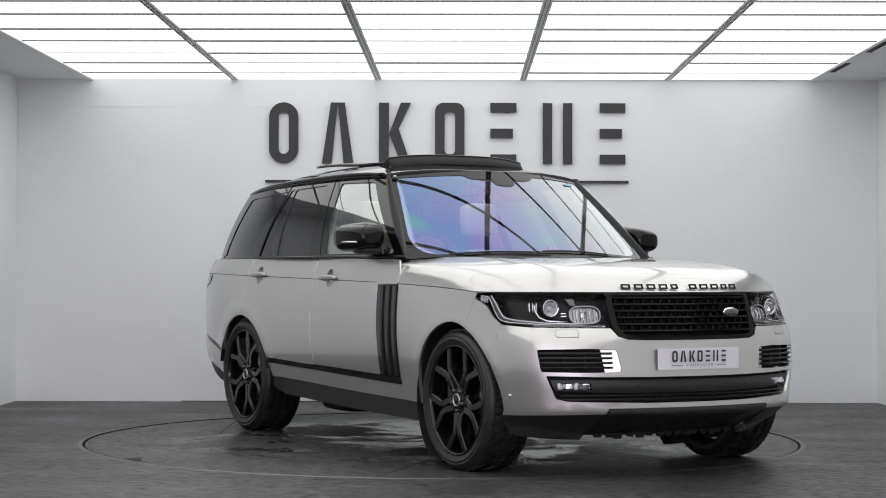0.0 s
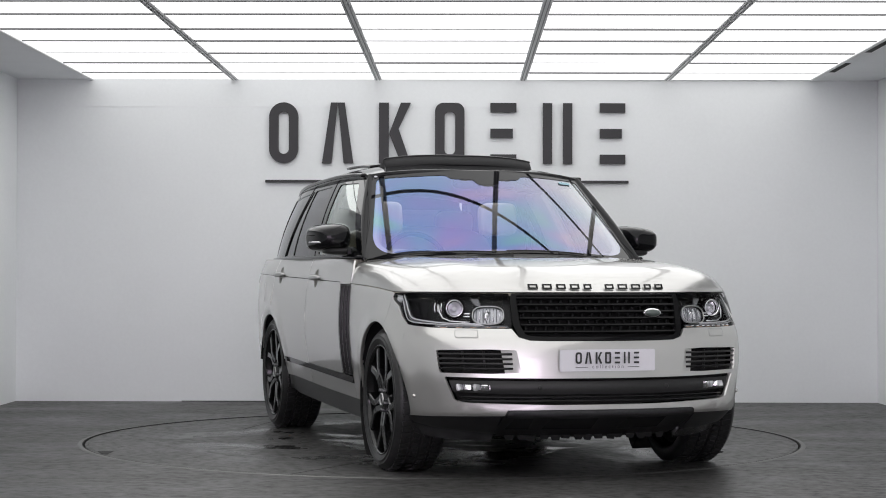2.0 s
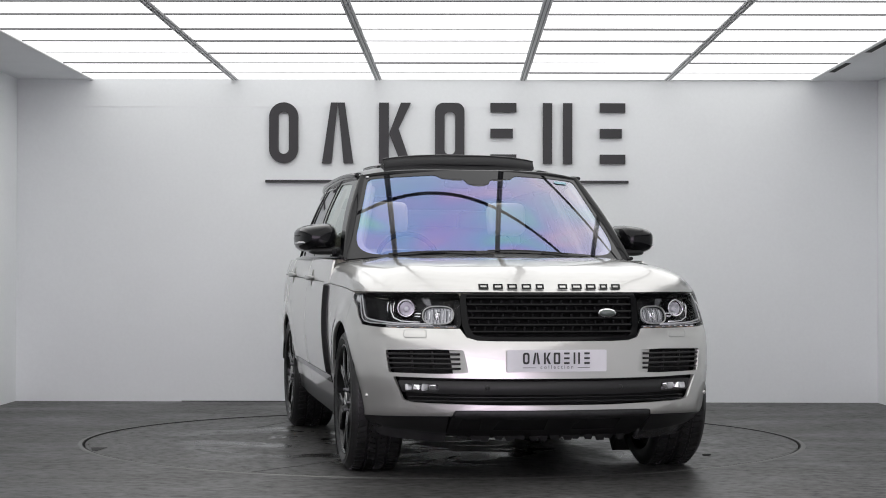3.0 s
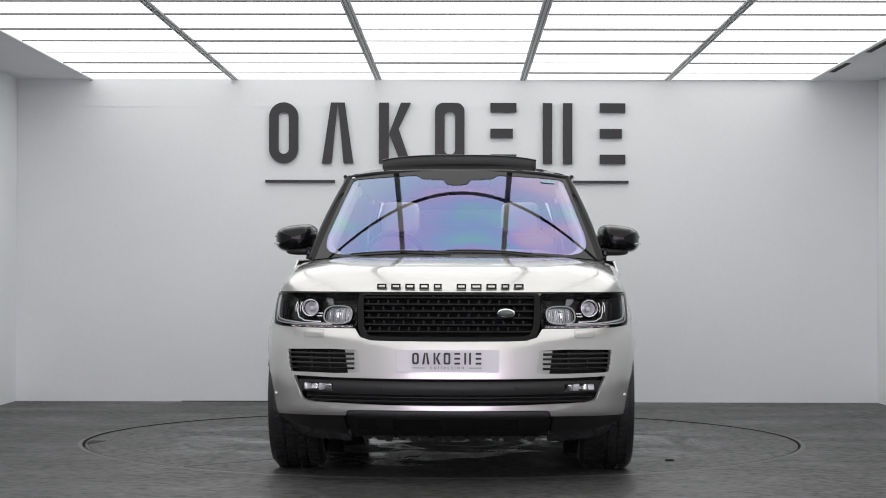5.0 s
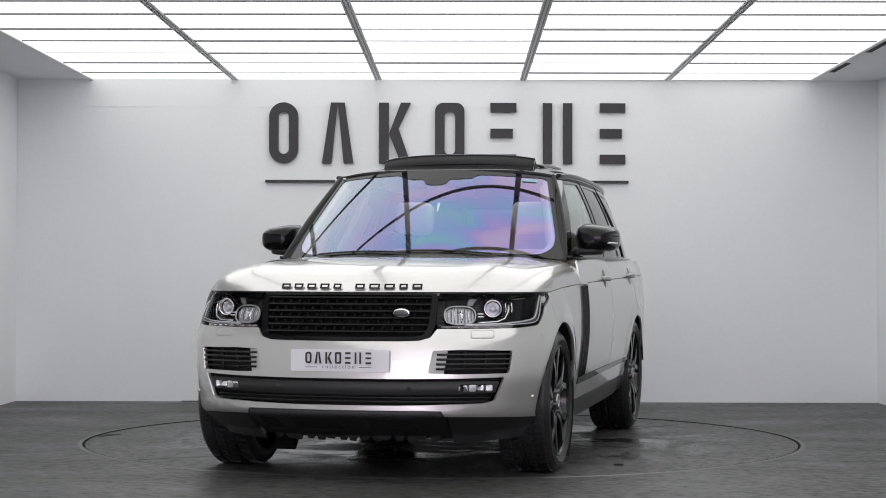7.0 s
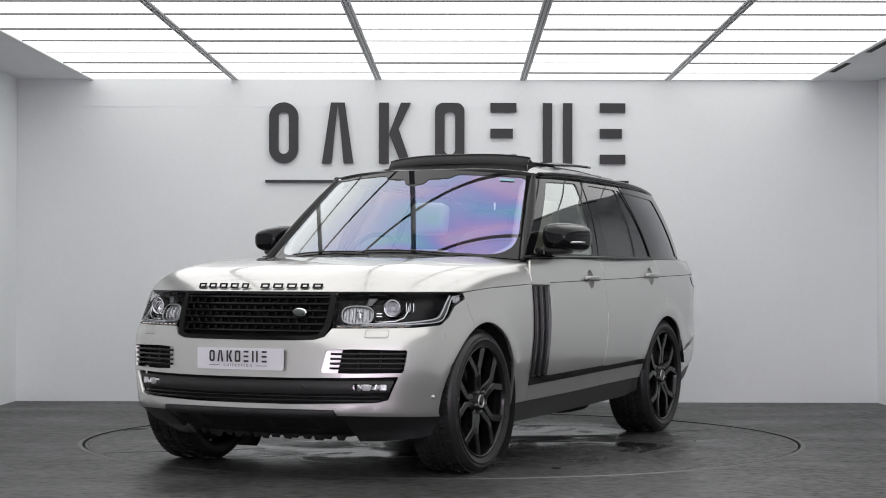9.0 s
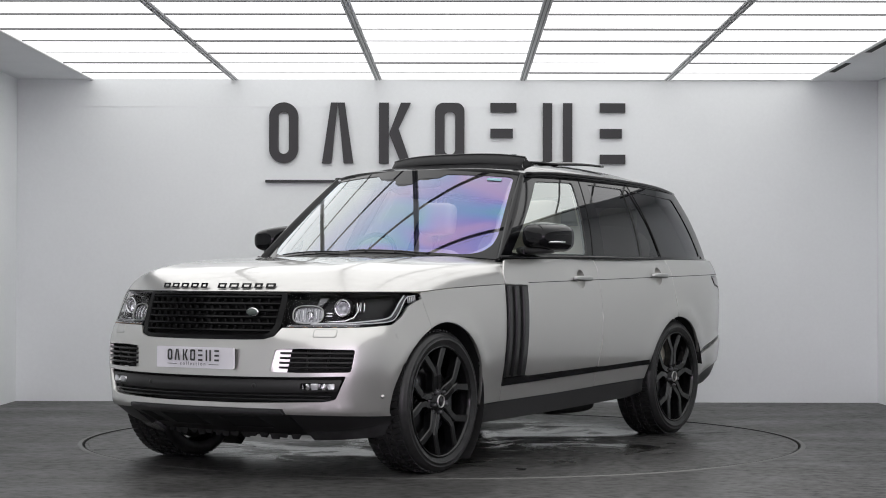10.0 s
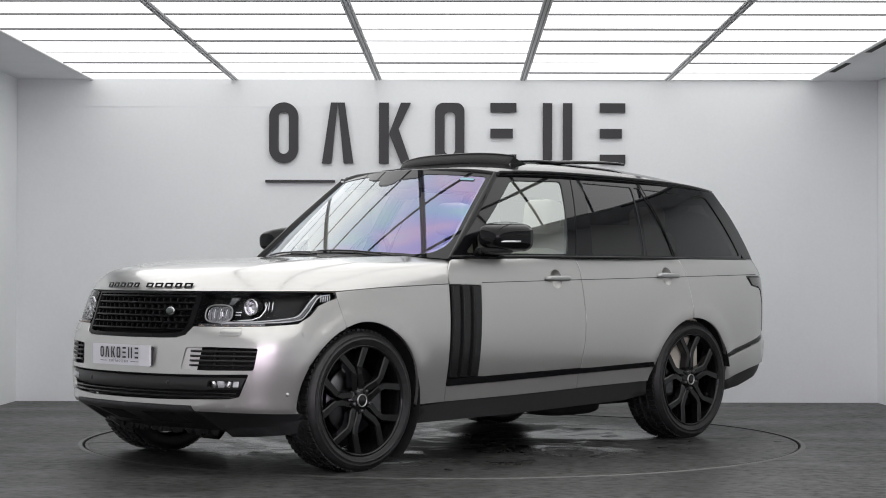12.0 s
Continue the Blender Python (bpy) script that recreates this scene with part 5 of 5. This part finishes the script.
        panel("light_band", band, shell, M_LAMPGREY, lamp, off=-.020, thick=.012, step=(.04, .04), label="grey light band")
        for pth, rad, dep in ((o_path, .0032, .014), (i_path, .0042, .016)):
            bm = bmesh.new()
            add_tube(bm, [shell(sd * a, b) - surf_normal(shell, sd * a, b) * dep for a, b in fine_path(pth)], rad, 6)
            part("light_guide", bm, M_BULB, lamp, "bright light guide", True)
        strip = [(sd * a, b) for a, b in ((sy(.505), .7935), (sy(.70), .7945), (sy(.85), .797), (sy(.85), .8075), (sy(.70), .805), (sy(.505), .804))]
        panel("running_light", strip, shell, M_DISCMETAL, lamp, off=-.010, thick=.008, step=(.05, .02), label="grey running light strip")
        for k in range(5):
            bm = bmesh.new()
            add_box(bm, at(.53 + .07 * k, .7925, .006), (.006, .034, .004), .0015, 1)
            part("indicator_element", bm, M_INDICATOR, lamp)
        bez = [(sd * a, b) for a, b in ((sy(.655), .957), (sy(.700), .957), (sy(.668), .918), (sy(.640), .914))]
        panel("bezel_fin", bez, shell, M_LAMPGREY, lamp, off=-.045, thick=.01, step=(.03, .03))
        # bright bars between the two lamps
        for z, d in ((.872, .040), (.856, .034)):
            bm = bmesh.new()
            add_tube(bm, [at(.690 + .032 * q / 4, z, d) for q in range(5)], .0052, 8)
            part("trim_bar", bm, M_REFLECT, lamp, "", True)
        # outer marker with ribs
        bm = bmesh.new()
        for k in range(5):
            s0 = sd * sx(2.03 - .017 * k)
            add_tube(bm, [shell(s0, z) - surf_normal(shell, s0, z) * .02 for z in (.918, .937, .955)], .004, 6)
        part("marker_ribs", bm, M_BULB, lamp, "", True)
        bm = bmesh.new()
        for k in range(3):
            yy = .836 + .016 * k
            add_tube(bm, [at(yy, .875 + .07 * q / 6, .050 - .01 * math.sin(q / 6 * math.pi)) for q in range(7)], .004, 6)
        part("reflector_fins", bm, M_REFLECT, lamp, "", True)
        lens = panel("lens", hs, shell, M_LENS, lamp, off=.001, thick=0, step=(.05, .04), label="clear lens")
        lens.visible_shadow = False

    # plate: white, with plain bars for its writing
    pts = lambda y, z, d: Vector((2.586 + d - .16 * y * y, y, z))
    bm = bmesh.new()
    prism(bm, soft([(-.26, .570), (.26, .570), (.26, .681), (-.26, .681)], .008), -.012, .0, pts)
    plate = part("show_plate", bm, M_PLATE, car, "white show plate with dark bars")
    z0, z1, st = .609, .668, .0098

    def mark(poly):
        part("plate_mark", prism(bmesh.new(), poly, .0005, .0015, pts), M_PLATEINK, plate)

    def upright(a, b, lo=z0, hi=z1):
        mark([(a, lo), (b, lo), (b, hi), (a, hi)])

    for y, r in ((-.180, .016), (-.021, .008)):
        outer = soft([(y, z0), (y + .034, z0), (y + .034, z1), (y, z1)], r)
        inner = soft([(y + st, z0 + st), (y + .034 - st, z0 + st), (y + .034 - st, z1 - st), (y + st, z1 - st)], r * .5)
        part("plate_mark", ring_bm(outer, inner, .0005, .0015, pts), M_PLATEINK, plate)
    mark([(-.130, z0), (-.119, z0), (-.1115, z1), (-.1195, z1)])
    mark([(-.103, z0), (-.092, z0), (-.1025, z1), (-.1105, z1)])
    upright(-.072, -.062)
    mark([(-.047, z0), (-.036, z0), (-.050, z0 + .034), (-.036, z1), (-.047, z1), (-.0605, z0 + .029)])
    for y in (.033, .140):
        for lo in (z0, (z0 + z1 - st) / 2, z1 - st):
            upright(y, y + .029, lo, lo + st)
    upright(.083, .0925)
    upright(.1075, .117)
    for y0, y1, z0, z1, mm in ((-.180, -.115, .590, .5925, M_PLATEINK), (.105, .170, .590, .5925, M_PLATEINK)):
        part("plate_rule", prism(bmesh.new(), [(y0, z0), (y1, z0), (y1, z1), (y0, z1)], .0005, .0015, pts), mm, plate)
    word = bpy.data.curves.new("plate_word", "FONT")
    word.body = "collection"
    word.size = .027
    word.space_character = 1.55
    word.align_x = "CENTER"
    word.extrude = .0004
    holder = bpy.data.objects.new("plate_word", word)
    bm = bmesh.new()
    bm.from_mesh(bpy.data.meshes.new_from_object(holder))
    bpy.data.objects.remove(holder)
    for v in bm.verts:
        v.co = pts(v.co.x - .004, .5855 + v.co.y, .0012 + v.co.z)
    part("plate_word", bm, M_PLATEGREY, plate, "grey lettering")
    bm = box_bm((2.552, 0, .625), (.035, .50, .10), .006)
    part("plate_holder", bm, M_PLASTIC, plate)

    # chin: skid plate and lower valance
    skid = soft([(sy(-.545), .370), (1e-6, .372), (sy(.545), .370), (sy(.558), .330), (sy(.556), .226), (sy(.50), .214), (sy(.2), .210), (-sy(.2), .210), (-sy(.50), .214), (-sy(.556), .226), (-sy(.558), .330)], .012)
    panel("skid_plate", skid, lambda s, z, o=0: chin(s, z, 2.2) + Vector((.008, 0, 0)), M_PLASTIC, car, thick=.03, step=(.06, .03), label="satin black skid plate")
    for sd in (1, -1):
        side = lambda pts: [(sd * a, b) for a, b in pts]
        val = side(((sy(.57), .338), (sy(.70), .336), (sy(.86), .332), (sx(2.2), .327), (sx(2.10), .325), (sx(2.120), .312), (sx(2.17), .290), (sy(.86), .268), (sy(.70), .248), (sy(.572), .238)))
        panel("front_valance", val, lambda s, z, o=0: chin(s, z, 1.5) + Vector((-.006, 0, 0)), M_PLASTIC, car, thick=.03, step=(.05, .03), label="satin black lower valance")
        lip = side(((sx(2.135), .304), (sx(2.19), .288), (sy(.86), .272), (sy(.70), .252), (sy(.566), .240), (sy(.566), .190), (sy(.70), .194), (sy(.86), .208), (sx(2.21), .226), (sx(2.16), .250)))
        panel("chin_lip", lip, lambda s, z, o=0: chin(s, z, 1.5) + Vector((-.030, 0, 0)), M_LIP, car, thick=.02, step=(.05, .03), label="grey chin lip")
    band = [(sy(-.535), .366), (1e-6, .368), (sy(.535), .366), (sy(.545), .334), (1e-6, .330), (sy(-.545), .334)]
    panel("skid_band", soft(band, .01), lambda s, z, o=0: chin(s, z, 2.2) + Vector((.013, 0, 0)), mat("worn_satin_plastic", (0.040, 0.040, 0.041), 0.4, grain=0.2, grain_scale=60), car, thick=.012, step=(.06, .02), label="grey-black band of the skid plate")
    for y0, y1 in ((-.50, -.40), (-.30, -.04), (.14, .38)):
        pad = [(sy(y0), .324), (sy(y1), .324), (sy(y1 + .012), .262), (sy(y0 - .012), .262)]
        panel("skid_pad", pad, lambda s, z, o=0: chin(s, z, 2.2) + Vector((.013, 0, 0)), M_DARK, car, thick=.012, step=(.06, .03))
    for i in range(15):
        y0 = -.455 + .0605 * i + .008 * math.sin(i * 2.3)
        low = .203 - .010 * ((i * 7) % 5) / 4
        tooth = [(y0, .224), (y0 + .056, .224), (y0 + .046 + .006 * math.sin(i * 1.7), low), (y0 + .012, low + .003 * (i % 2))]
        part("lip_tooth", prism(bmesh.new(), tooth, -.012, .0, lambda y, z, d: Vector((chin(sy(y) or 1e-6, .24, 2.2).x - .03 + d, y, z))), M_DARK, car)
    for i in range(7):
        bm = box_bm((2.02, -.36 + .12 * i, .216 + .010 * (i % 2)), (.16, .07, .03), .006, 1)
        part("undertray_tab", bm, M_DARK, car)


def wheel(car, hx, sd):
    y0 = sd * (.972 if hx > 0 else .962)
    c = (hx, y0, HUBZ)
    root = new("wheel")
    root.parent = car
    # tyre
    bm = bmesh.new()
    prof = [(.294, -.012), (.303, -.004), (.318, .005), (.326, .006), (.328, .009), (.332, .009), (.334, .006), (.346, .004), (.348, .0055), (.352, .004), (.354, .000), (.362, -.005), (.375, -.018), (.377, -.034), (.378, -.055),
            (.378, -.078), (.373, -.080), (.373, -.088), (.378, -.090), (.378, -.131), (.373, -.133), (.373, -.147), (.378, -.149), (.378, -.190), (.373, -.192), (.373, -.202),
            (.378, -.204), (.378, -.225), (.376, -.246), (.375, -.262), (.355, -.276), (.318, -.284), (.296, -.27)]
    add_lathe(bm, prof, c, 88, sd)
    tyre = part("tyre", bm, M_RUBBER, root, "black road tyre with grooved tread", True)
    bm = bmesh.new()
    for i in range(70):
        a = 2 * math.pi * i / 70
        for yy, w, tw in ((-.052, .048, .18), (-.110, .038, -.4), (-.170, .038, .4), (-.228, .048, -.18)):
            m = Matrix.Rotation(-a, 4, "Y") @ Matrix.Translation((.3795, 0, 0)) @ Matrix.Rotation(tw, 4, "X")
            bmesh.ops.create_cube(bm, size=1, matrix=Matrix.Translation((c[0], c[1] + sd * yy, c[2])) @ m @ Matrix.Diagonal((.0110, w, .0235, 1)))
    part("tread", bm, M_RUBBER, tyre)["kind"] = "stuff"
    # rim barrel and lip
    bm = bmesh.new()
    add_lathe(bm, [(.298, -.012), (.301, -.002), (.294, .002), (.287, -.006), (.283, -.024), (.275, -.06), (.268, -.13), (.275, -.22), (.297, -.27)], c, 72, sd)
    part("rim", bm, M_RIM, root, "satin black alloy rim", True)
    # dark shield on the wheel's inner side
    bm = bmesh.new()
    add_lathe(bm, [(.07, -.215), (.10, -.225), (.24, -.232), (.272, -.225), (.272, -.215), (.10, -.205)], c, 40, sd)
    part("brake_shield", bm, M_DARK, root, "", True)
    # five split spokes
    for k in range(5):
        ang = 2 * math.pi * k / 5 + radians((41 if sd > 0 else 18) if hx > 0 else (52 if sd > 0 else 30))
        bm = bmesh.new()
        for q in (1, -1):
            line = [(.042, .010, -.032), (.080, .027, -.020), (.126, .068, -.013), (.160, .085, -.011), (.290, .086, -.008)]
            wid = [.018, .0195, .0195, .0190, .0225]
            rows = []
            for j, (r, o, d) in enumerate(line):
                ja, jb = line[max(0, j - 1)], line[min(4, j + 1)]
                t = Vector((jb[0] - ja[0], q * (jb[1] - ja[1]))).normalized()
                nn = Vector((-t.y, t.x))
                p = Vector((r, q * o))
                row = []
                for w, dd in ((1, -.048), (1, -.006), (.76, 0), (-.76, 0), (-1, -.006), (-1, -.048)):
                    xy = p + nn * wid[j] * w
                    X = xy.x * math.cos(ang) - xy.y * math.sin(ang)
                    Z = xy.x * math.sin(ang) + xy.y * math.cos(ang)
                    row.append(bm.verts.new((c[0] + X, c[1] + sd * (d + dd), c[2] + Z)))
                rows.append(row)
            for r0, r1 in zip(rows[:-1], rows[1:]):
                for i in range(6):
                    bm.faces.new((r0[i], r0[(i + 1) % 6], r1[(i + 1) % 6], r1[i]))
            bm.faces.new(rows[0])
            bm.faces.new(rows[-1])
        bmesh.ops.recalc_face_normals(bm, faces=bm.faces)
        part("spoke", bm, M_RIM, root)
    bm = bmesh.new()
    add_lathe(bm, [(.0005, -.010), (.026, -.010), (.030, -.012), (.038, -.014), (.050, -.022), (.072, -.030), (.082, -.05), (.082, -.09)], c, 40, sd)
    part("hub", bm, M_RIM, root, "", True)
    bm = bmesh.new()
    add_lathe(bm, [(.029, -.012), (.0305, -.006), (.0345, -.006), (.0355, -.014)], c, 32, sd)
    part("cap_ring", bm, M_SATIN, root, "silver centre cap ring", True)
    for k in range(5):
        a = 2 * math.pi * (k + .5) / 5 + math.pi / 2
        bm = bmesh.new()
        add_lathe(bm, [(.0005, -.004), (.007, -.004), (.0105, -.008), (.0105, -.03)], (c[0] + .058 * math.cos(a), c[1], c[2] + .058 * math.sin(a)), 10, sd)
        part("wheel_nut", bm, M_DISCMETAL, root, "", True)
    bm = bmesh.new()
    add_lathe(bm, [(.06, -.088), (.07, -.085), (.185, -.085), (.19, -.095), (.19, -.115), (.07, -.115)], c, 48, sd)
    part("brake_disc", bm, M_DISCMETAL, root, "grey steel brake disc", True)
    bm = bmesh.new()
    add_box(bm, (c[0] + (-.155 if hx > 0 else .155), c[1] - sd * .095, c[2] + .0), (.085, .07, .20), .018)
    part("caliper", bm, M_DISCMETAL, root, "grey brake caliper")
    for a in (.12, 2.95, 3.6, 5.2):
        bm = bmesh.new()
        m = Matrix.Translation((c[0], c[1] - sd * .085, c[2])) @ Matrix.Rotation(-a, 4, "Y") @ Matrix.Translation((.266, 0, 0)) @ Matrix.Diagonal((.006, .032, .040, 1))
        bmesh.ops.create_cube(bm, size=1, matrix=m)
        part("balance_weight", bm, M_REFLECT, root, "bright balance weight")
    # wheel housing
    bm = bmesh.new()
    R = ARCH_R if hx > 0 else ARCH_REAR
    add_lathe(bm, [(R + .002, -.012), (R + .006, -.05), (R + .008, -.36), (.05, -.36)], (hx, sd * .985, HUBZ), 40, sd, radians(26 if hx > 0 else 8), radians(204 if hx > 0 else 162))
    part("wheel_housing", bm, M_DARK, car, "", True)


def underside(car):
    for nm, c, size in (("underbody", (.15, 0, .30), (4.2, 1.16, .16)), ("floor_pan", (.22, 0, .32), (2.0, 1.66, .12)), ("front_undertray", (1.96, 0, .29), (.30, 1.00, .12)), ("boot_floor", (-1.85, 0, .42), (.55, 1.5, .20))):
        part(nm, box_bm(c, size, .03), M_DARK, car, "dark underside")
    for hx in (HUBF, HUBR):
        bm = bmesh.new()
        add_tube(bm, [(hx, -.80, HUBZ - .03), (hx, 0, HUBZ - .05), (hx, .80, HUBZ - .03)], .045, 8)
        part("axle", bm, M_DARK, car, "", True)
    bm = bmesh.new()
    add_blob(bm, (-.45, .52, .235), (.55, .30, .13), 3.5)
    part("silencer", bm, M_DARK, car, "", True)
    bm = bmesh.new()
    add_blob(bm, (-.45, -.52, .235), (.55, .30, .13), 3.5)
    part("silencer", bm, M_DARK, car, "", True)
    bm = bmesh.new()
    add_box(bm, (1.75, 0, .68), (1.15, 1.1, .52), .05)
    part("engine_bay", bm, M_DARK, car)


def interior(car):
    bm = box_bm((-.55, 0, .42), (2.9, 1.7, .04))
    part("cabin_floor", bm, M_CABIN, car)
    for sd in (1, -1):
        bm = box_bm((-.30, sd * .86, .80), (2.2, .06, .74), .02)
        part("door_lining", bm, M_LEATHER, car, "cream door lining")
    # front seats
    for y in (.40, -.40):
        bm = bmesh.new()
        add_blob(bm, (-.02, y, .80), (.56, .54, .22), 4)
        seat = part("front_seat", bm, M_LEATHER, car, "cream leather front seat", True)
        bm = bmesh.new()
        add_blob(bm, (-.30, y, .98), (.17, .48, .50), 5, 24, 14, Matrix.Rotation(radians(-14), 4, "Y"))
        part("backrest", bm, M_LEATHER, seat, "", True)
        bm = bmesh.new()
        add_blob(bm, (-.40, y, 1.435), (.12, .255, .215), 5.5, 24, 14, Matrix.Rotation(radians(-8), 4, "Y"))
        part("headrest", bm, M_LEATHER, seat, "", True)
    bm = bmesh.new()
    add_blob(bm, (-1.05, 0, .82), (.55, 1.35, .22), 5)
    bench = part("rear_bench", bm, M_LEATHER, car, "cream leather rear bench", True)
    bm = bmesh.new()
    add_blob(bm, (-1.36, 0, 1.10), (.17, 1.36, .62), 5, 28, 14, Matrix.Rotation(radians(-16), 4, "Y"))
    part("backrest", bm, M_LEATHER, bench, "", True)
    for y in (.42, -.42):
        bm = bmesh.new()
        add_blob(bm, (-1.45, y, 1.44), (.10, .28, .18), 3.4)
        part("headrest", bm, M_LEATHER, bench, "", True)
    bm = box_bm((-1.90, 0, 1.60), (.03, 1.20, .10), .008)
    part("tailgate_header", bm, M_CABIN, car, "dark lining over the rear window")
    # dashboard, binnacle, wheel
    bm = bmesh.new()
    add_blob(bm, (.74, 0, 1.08), (.52, 1.62, .20), 5)
    dash = part("dashboard", bm, M_CABIN, car, "dark dashboard", True)
    bm = bmesh.new()
    add_blob(bm, (.58, -.40, 1.17), (.22, .40, .09), 3)
    part("binnacle", bm, M_CABIN, dash, "", True)
    bm = bmesh.new()
    tilt = Matrix.Translation((.40, -.40, 1.145)) @ Matrix.Rotation(radians(-25), 4, "Y")
    add_tube(bm, [tilt @ Vector((0, .19 * math.cos(2 * math.pi * k / 32), .19 * math.sin(2 * math.pi * k / 32))) for k in range(32)], .016, 8, True)
    sw = part("steering_wheel", bm, M_CABIN, car, "dark steering wheel", True)
    bm = bmesh.new()
    add_blob(bm, tilt @ Vector((.02, 0, 0)), (.06, .16, .13), 3)
    add_tube(bm, [tilt @ Vector((.01, -.18, 0)), tilt @ Vector((.01, .18, 0))], .014, 6)
    part("wheel_hub", bm, M_CABIN, sw, "", True)
    # mirror pod behind the windscreen, and the roof lining
    bm = bmesh.new()
    add_blob(bm, screen(0, .90) + Vector((-.035, 0, -.035)), (.10, .40, .06), 4)
    add_blob(bm, screen(0, .82) + Vector((-.035, 0, -.035)), (.10, .11, .07), 4)
    part("mirror_pod", bm, M_CABIN, car, "black sensor pod behind the windscreen", True)
    bm = bmesh.new()
    add_blob(bm, screen(.16, .80) + Vector((-.09, 0, -.05)), (.04, .24, .07), 3)
    part("inner_mirror", bm, M_CABIN, car, "", True)
    grid_patch("roof_lining", lambda u, v: roof(.04 + u * .92, v * .97) - Vector((0, 0, .045)), 16, 12, M_LEATHER, car, "cream roof lining", u0=.40, u1=1, v0=-1, v1=1)
    for sd in (1, -1):
        bm = bmesh.new()
        add_box(bm, (-.23, sd * .79, 1.40), (.09, .03, .50), .012, 2, Matrix.Rotation(radians(sd * 23), 4, "X") @ Matrix.Rotation(radians(-18), 4, "Y"))
        part("pillar_lining", bm, M_LEATHER, car, "cream pillar lining")


def build_car(car):
    for sd in (1, -1):
        side_panels(car, sd)
        cabin_side(car, sd)
        mirror(car, sd)
        wheel(car, HUBF, sd)
        wheel(car, HUBR, sd)
    upper_body(car)
    front_end(car)
    underside(car)
    interior(car)



# ---------------------------------------------------------------- build
room()
light_ceiling()
sign()
disc = platform()
scrap = fragment()
bit = crumb()
car = new("car")
car.empty_display_size = 0.3
car.location = (*AXIS, 0)
tagged(car, "silver luxury four-wheel-drive car with black roof and black wheels", "car")
build_car(car)


def motions():
    turns = [(0, 29.83), (0.5, 26.80), (1, 23.73), (1.5, 20.76), (2, 17.45), (2.5, 14.47), (3, 11.31), (5, -1.16), (5.5, -4.13), (6, -7.28), (6.5, -10.29), (7, -13.45), (9, -25.76), (9.5, -28.81), (10, -31.96), (10.5, -34.97), (11, -38.11), (11.5, -41.08), (12, -44.24)]
    rows = [(t, pose(AXIS[0], AXIS[1], 0, 0, 0, a - 90)) for t, a in turns]
    walk(car, rows)
    walk(disc, rows)
    walk(scrap, [(t, m @ pose(FRAG[0], FRAG[1], 0, 0, 0, 70)) for t, m in rows])
    walk(bit, [(t, m @ pose(-.46, -.90, 0, 0, 0, 20)) for t, m in rows])


motions()
